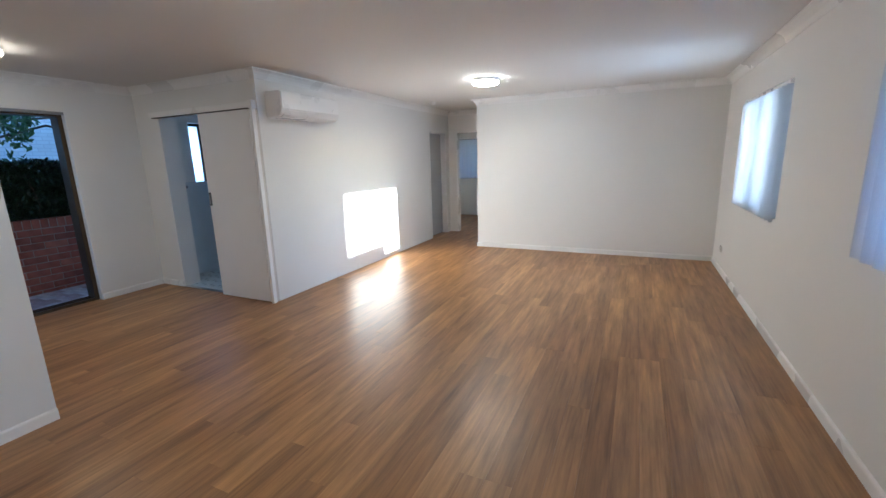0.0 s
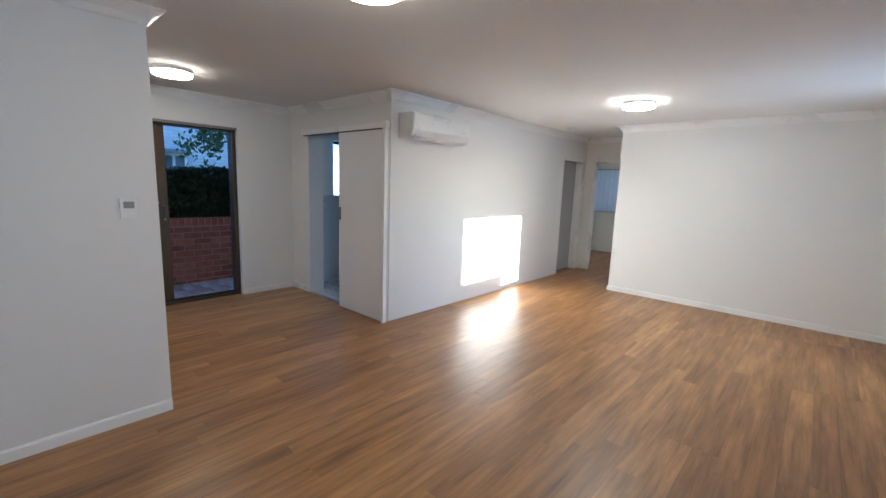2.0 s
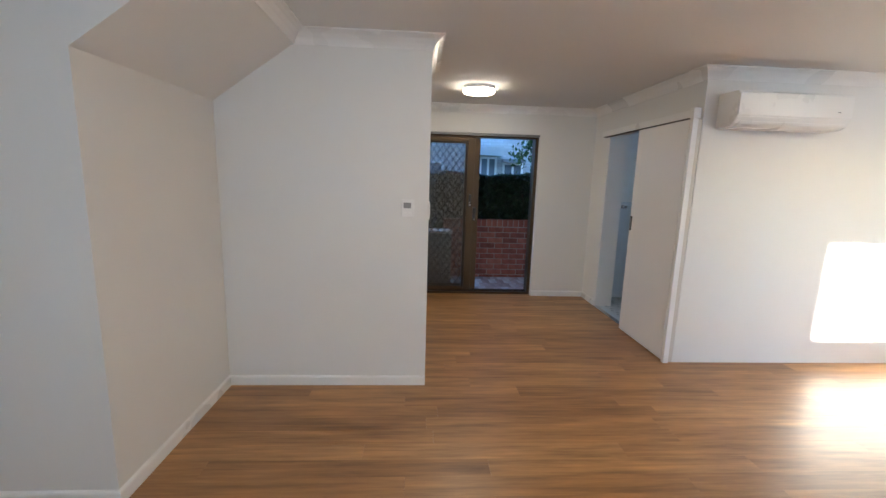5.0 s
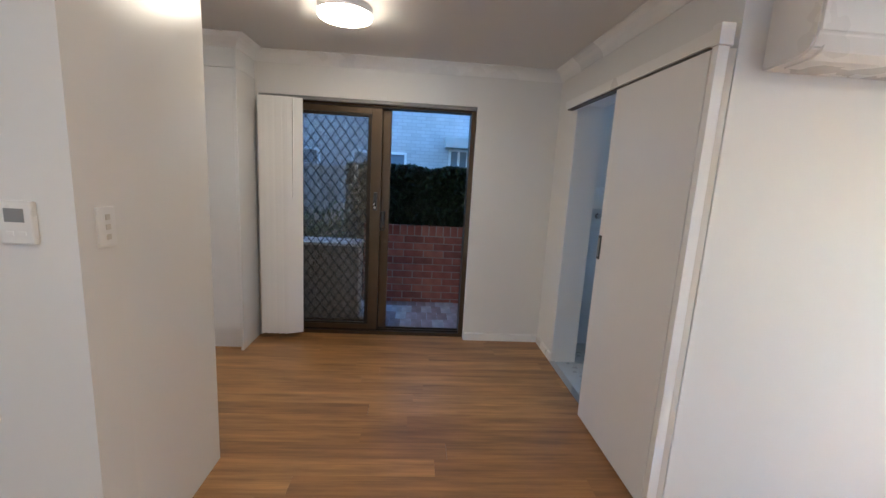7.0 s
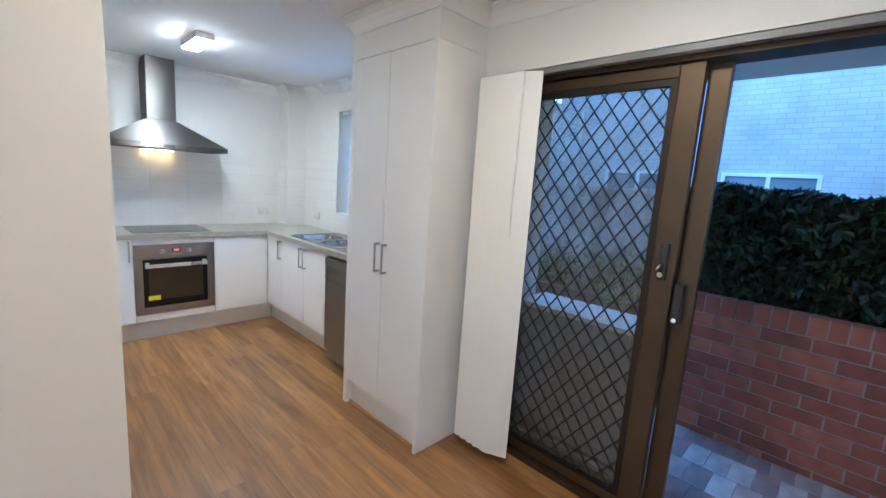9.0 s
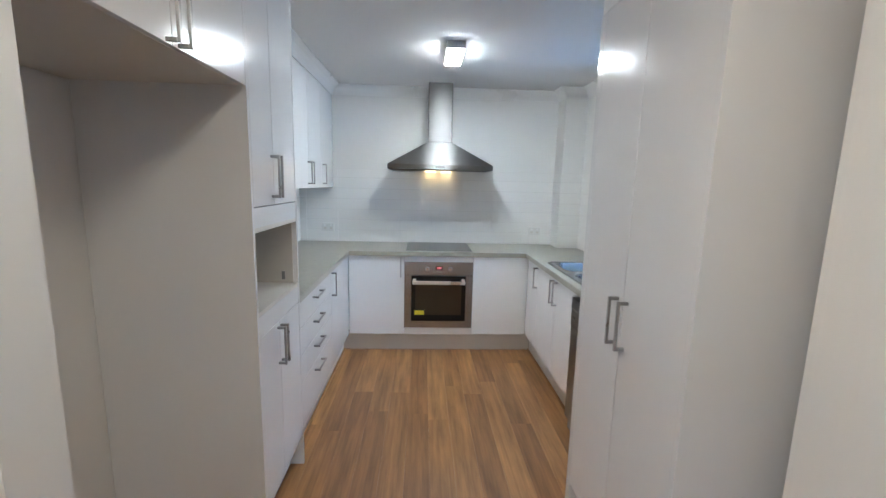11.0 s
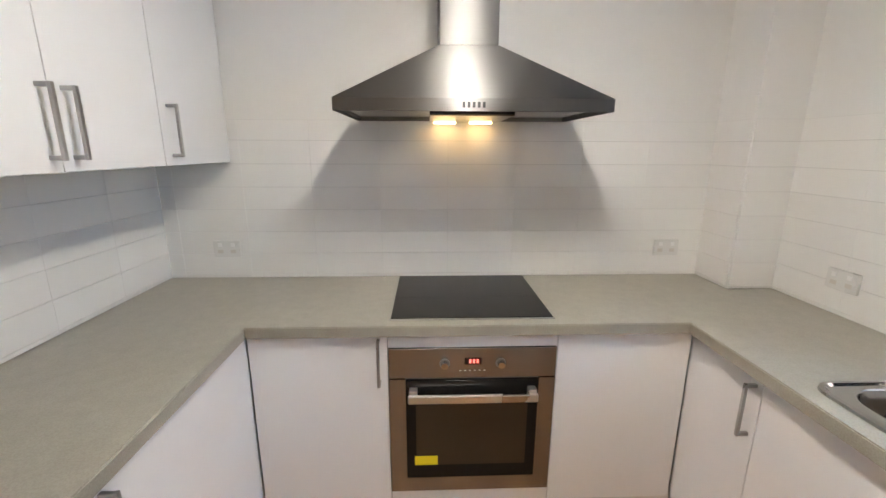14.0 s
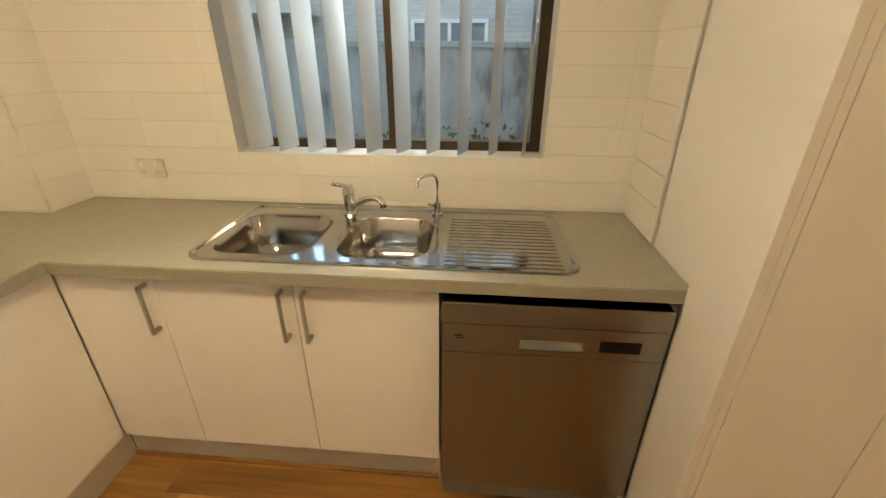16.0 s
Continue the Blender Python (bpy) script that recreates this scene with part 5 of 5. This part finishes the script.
def far_window(parent, x, y0, y1, z0, z1):
    w = part("window", boxes((x, x + 0.05, y0, y0 + 0.06, z0, z1), (x, x + 0.05, y1 - 0.06, y1, z0, z1), (x, x + 0.05, y0 + 0.06, y1 - 0.06, z1 - 0.06, z1), (x, x + 0.05, y0 + 0.06, y1 - 0.06, z0, z0 + 0.06), (x, x + 0.05, (y0 + y1) / 2 - 0.03, (y0 + y1) / 2 + 0.03, z0 + 0.06, z1 - 0.06)), TRIM, parent)
    part("pane", boxes((x + 0.005, x + 0.015, y0 + 0.06, y1 - 0.06, z0 + 0.06, z1 - 0.06)), DARKWIN, w)
    part("sill", boxes((x - 0.02, x + 0.12, y0 - 0.05, y1 + 0.05, z0 - 0.07, z0 - 0.002)), CONCRETE, w)


ap = base("apartment_building", (-15, 0.5, -0.16), "white painted brick apartment building beyond garden", "building")
part("wall", boxes((-20, -13.0, -3.2, 13, -0.16, 7.2)), WHITEBRICK, ap)
part("wing", boxes((-20, -13.05, -11, -3.2, -0.16, 3.35)), WHITEBRICK, ap, "lower wing")
part("roof", boxes((-20.3, -12.5, -3.4, 13.4, 7.2, 7.5)), ROOFTILE, ap)
part("wing_roof", boxes((-20.3, -12.6, -11.2, -3.405, 3.35, 3.6)), CONCRETE, ap, "pale flat roof edge")
part("balcony_slab", boxes((-13.04, -12.2, -9.0, -3.6, 2.05, 2.25)), CONCRETE, ap)
for z in (2.42, 2.6, 2.78, 2.96):
    part("balcony_rail", boxes((-12.28, -12.22, -9.0, -3.6, z, z + 0.07)), TRIM, ap)
for y in (-9.2, -6.4):
    far_window(ap, -13.05, y, y + 1.35, 0.9, 1.8)
for y in (-1.9, 0.30):
    far_window(ap, -13.0, y, y + 1.40, 1.35, 2.0)
    far_window(ap, -13.0, y, y + 1.35, 4.1, 5.2)
far_window(ap, -13.0, 2.78, 3.30, 1.45, 2.16)
part("window_hood", boxes((-12.99, -12.45, 2.66, 3.40, 2.17, 2.42)), CONCRETE, ap, "pale hood over a window")
far_window(ap, -13.0, 3.48, 4.1, 1.2, 2.0)
part("window_hood", boxes((-12.99, -12.7, 3.44, 4.12, 2.005, 2.10)), GREY, ap, "grey hood over a window")
far_window(ap, -13.0, 5.0, 6.4, 3.7, 5.0)
for y in (-7.4, -2.6):
    part("pipe", cyl(bmesh.new(), (-12.93, y, -0.1), (-12.93, y, 3.3), 0.05, seg=10), CONCRETE, ap)

# ---- outside, east ----
# Unseen house mass added; its north end trims the sun patch indoors.
nb = base("sun_patch_house", (6.0, -2.0, -0.16), "unseen house added to cut the sun patch's side edge", "building")
part("wall", boxes((4.0, 9.0, -9.0, 4.10, -0.16, 5.0)), WHITEBRICK, nb)
part("roof", boxes((3.7, 9.3, -9.3, 4.09, 5.0, 5.25)), ROOFTILE, nb)
# Unseen low block added in the sun's way to notch the patch.
thing("sun_patch_low_wall", boxes((3.0, 3.12, 4.0, 5.115, -0.16, 1.50)), CONCRETE, "unseen low wall added to cut the sun patch's lower corner", "wall")
# Added backdrop, tall and close to hold sky light out of the bedroom.
structure("backdrop_north_fence", boxes((-9, 2, 11.9, 12.05, -0.16, 2.6)), RENDER, "added rendered backdrop wall, raised to dim the bedroom")

# ---- pieces: bricks, tiles, planks ----
brick_me = mesh_of("brick", boxes((-0.06, 0.06, -0.115, 0.115, -0.038, 0.038)), BRICK)
half_me = mesh_of("brick_half", boxes((-0.06, 0.06, -0.0525, 0.0525, -0.038, 0.038)), BRICK)
cope_me = mesh_of("coping_brick", boxes((-0.062, 0.062, -0.038, 0.038, -0.055, 0.055)), BRICK)
rnd = random.Random(11)
row = 0
z = 0.745 - 0.010 - 0.038
while z > -0.16:
    y = BY0 + (0.115 if row % 2 == 0 else 0.0525)
    if row % 2:
        piece("brick", half_me, bwall, (-6.995, BY0 + 0.0525, z))
        y = BY0 + 0.105 + 0.010 + 0.115
    while y + 0.115 < BY1 + 0.02:
        piece("brick", brick_me, bwall, (-6.995 + rnd.uniform(-0.002, 0.002), y, z))
        y += 0.240
    z -= 0.086
    row += 1
y = BY0 + 0.038
while y + 0.038 < BY1:
    piece("coping_brick", cope_me, bwall, (-6.995 + rnd.uniform(-0.002, 0.002), y, 0.802))
    y += 0.086


pavement = bpy.data.objects["pavement"]
paver_me = mesh_of("paver", boxes((-0.113, 0.113, -0.055, 0.055, -0.03, 0.004)), PAVER)
rnd = random.Random(17)
for i in range(5):
    for j in range(24):
        piece("paver", paver_me, pavement, (-5.965 - i * 0.230, 0.86 + j * 0.114 + (i % 2) * 0.057, -0.08 + rnd.uniform(-0.0015, 0.0015)))


def tiles(parent, axis, plane, out, lo, hi, zlo, zhi, hole=None, wide=0.300, high=0.100, start=None, first=0.014):
    """Stacked wall tiles 6 mm proud, each a piece, cut to the wall and round a hole."""
    cache = {}
    u = start if start is not None else lo
    while u > lo:
        u -= wide
    while u < hi - 0.01:
        a, b = max(u, lo), min(u + wide, hi)
        z = zlo + first - high
        while z < zhi - 0.01:
            c, d = max(z, zlo), min(z + high, zhi)
            bits = [(a, b, c, d)]
            if hole:
                ha, hb, hc, hd2 = hole
                if a < hb and b > ha and c < hd2 and d > hc:
                    bits = []
                    if a < ha - 0.01:
                        bits.append((a, ha, c, d))
                    if b > hb + 0.01:
                        bits.append((hb, b, c, d))
                    if c < hc - 0.01:
                        bits.append((max(a, ha), min(b, hb), c, hc))
            for p, q, r, s in bits:
                if q - p < 0.012 or s - r < 0.012:
                    continue
                key = (round(q - p, 3), round(s - r, 3))
                if key not in cache:
                    w, h = key[0] / 2 - 0.0004, key[1] / 2 - 0.0009
                    cache[key] = mesh_of("tile", boxes((-w, w, 0, out * 0.006, -h, h) if axis == "x" else (0, out * 0.006, -w, w, -h, h)), TILE)
                m, zz = (p + q) / 2, (r + s) / 2
                piece("tile", cache[key], parent, (m, plane, zz) if axis == "x" else (plane, m, zz))
            z += high
        u += wide


def backing(name, bm):
    return structure(name, bm, GROUT, "white glazed wall tiles with fine grey grout")


g = backing("wall_tiles_south", boxes((-5.84, KEAST, KSOUTH, KSOUTH + 0.0035, 0.905, 1.606)))
tiles(g, "x", KSOUTH + 0.0015, 1, -5.838, KEAST - 0.002, 0.907, 1.606, start=-4.642)
g = backing("wall_tiles_west", boxes((KWEST, KWEST + 0.0035, -2.20, KW[0], 0.905, 1.606), (KWEST, KWEST + 0.0035, KW[1], -0.035, 0.905, 1.606), (KWEST, KWEST + 0.0035, KW[0], KW[1], 0.905, KW[2])))
tiles(g, "y", KWEST + 0.0015, 1, -2.198, -0.037, 0.907, 1.606, hole=(KW[0], KW[1], KW[2], 3))
g = backing("wall_tiles_east", boxes((KEAST - 0.0035, KEAST, KSOUTH + 0.004, -0.401, 0.905, 1.428)))
tiles(g, "y", KEAST - 0.0015, -1, KSOUTH + 0.006, -0.403, 0.907, 1.428)
g = backing("wall_tiles_pantry", boxes((KWEST + 0.004, -5.752, -0.0345, -0.031, 0.905, 1.606)))
tiles(g, "x", -0.0325, -1, KWEST + 0.006, -5.754, 0.907, 1.606)
g = backing("wall_tiles_pier", boxes((KWEST + 0.004, -5.84, -2.20, -2.1965, 0.905, 1.606), (-5.84, -5.8365, KSOUTH + 0.004, -2.2, 0.905, 1.606)))
tiles(g, "x", -2.1985, 1, KWEST + 0.006, -5.838, 0.907, 1.606)
tiles(g, "y", -5.8385, 1, KSOUTH + 0.008, -2.198, 0.907, 1.606)

floor_bath = bpy.data.objects["floor_bathroom"]
tile_me = mesh_of("floor_tile", boxes((-0.0735, 0.0735, -0.0735, 0.0735, -0.003, 0.003)), BATHFLOOR)
for i in range(12):
    for j in range(9):
        x, y = WESTX + 0.085 + i * 0.15, BATHY + 0.11 + j * 0.15
        if x < -3.80:
            piece("tile", tile_me, floor_bath, (x, y, -0.002))

floor = bpy.data.objects["floor"]
rnd = random.Random(23)
PW, PL = 0.130, 1.45
cache = {}
x = -5.655
col = 0
while x < 0.86:
    c = x + PW / 2
    lo, hi = (-2.0, 3.185) if c < -3.70 else ((-1.0, 10.28) if c < -2.54 else (-1.0, 6.56))
    y = lo - rnd.uniform(0.1, 1.2)
    rooms = [(lo, hi)] + ([(7.92, 10.28)] if c < -3.70 else [])
    spans = []
    while y < 10.3:
        spans += [(max(y, p), min(y + PL, q)) for p, q in rooms]
        y += PL
    for a, b in spans:
        if b - a > 0.03:
            key = round(b - a, 2)
            if key not in cache:
                cache[key] = mesh_of("plank", boxes((-PW / 2 + 0.0003, PW / 2 - 0.0003, -key / 2 + 0.0003, key / 2 - 0.0003, -0.010, 0.0)), FLOOR)
            piece("plank", cache[key], floor, (c, (a + b) / 2, 0))
    x += PW
    col += 1
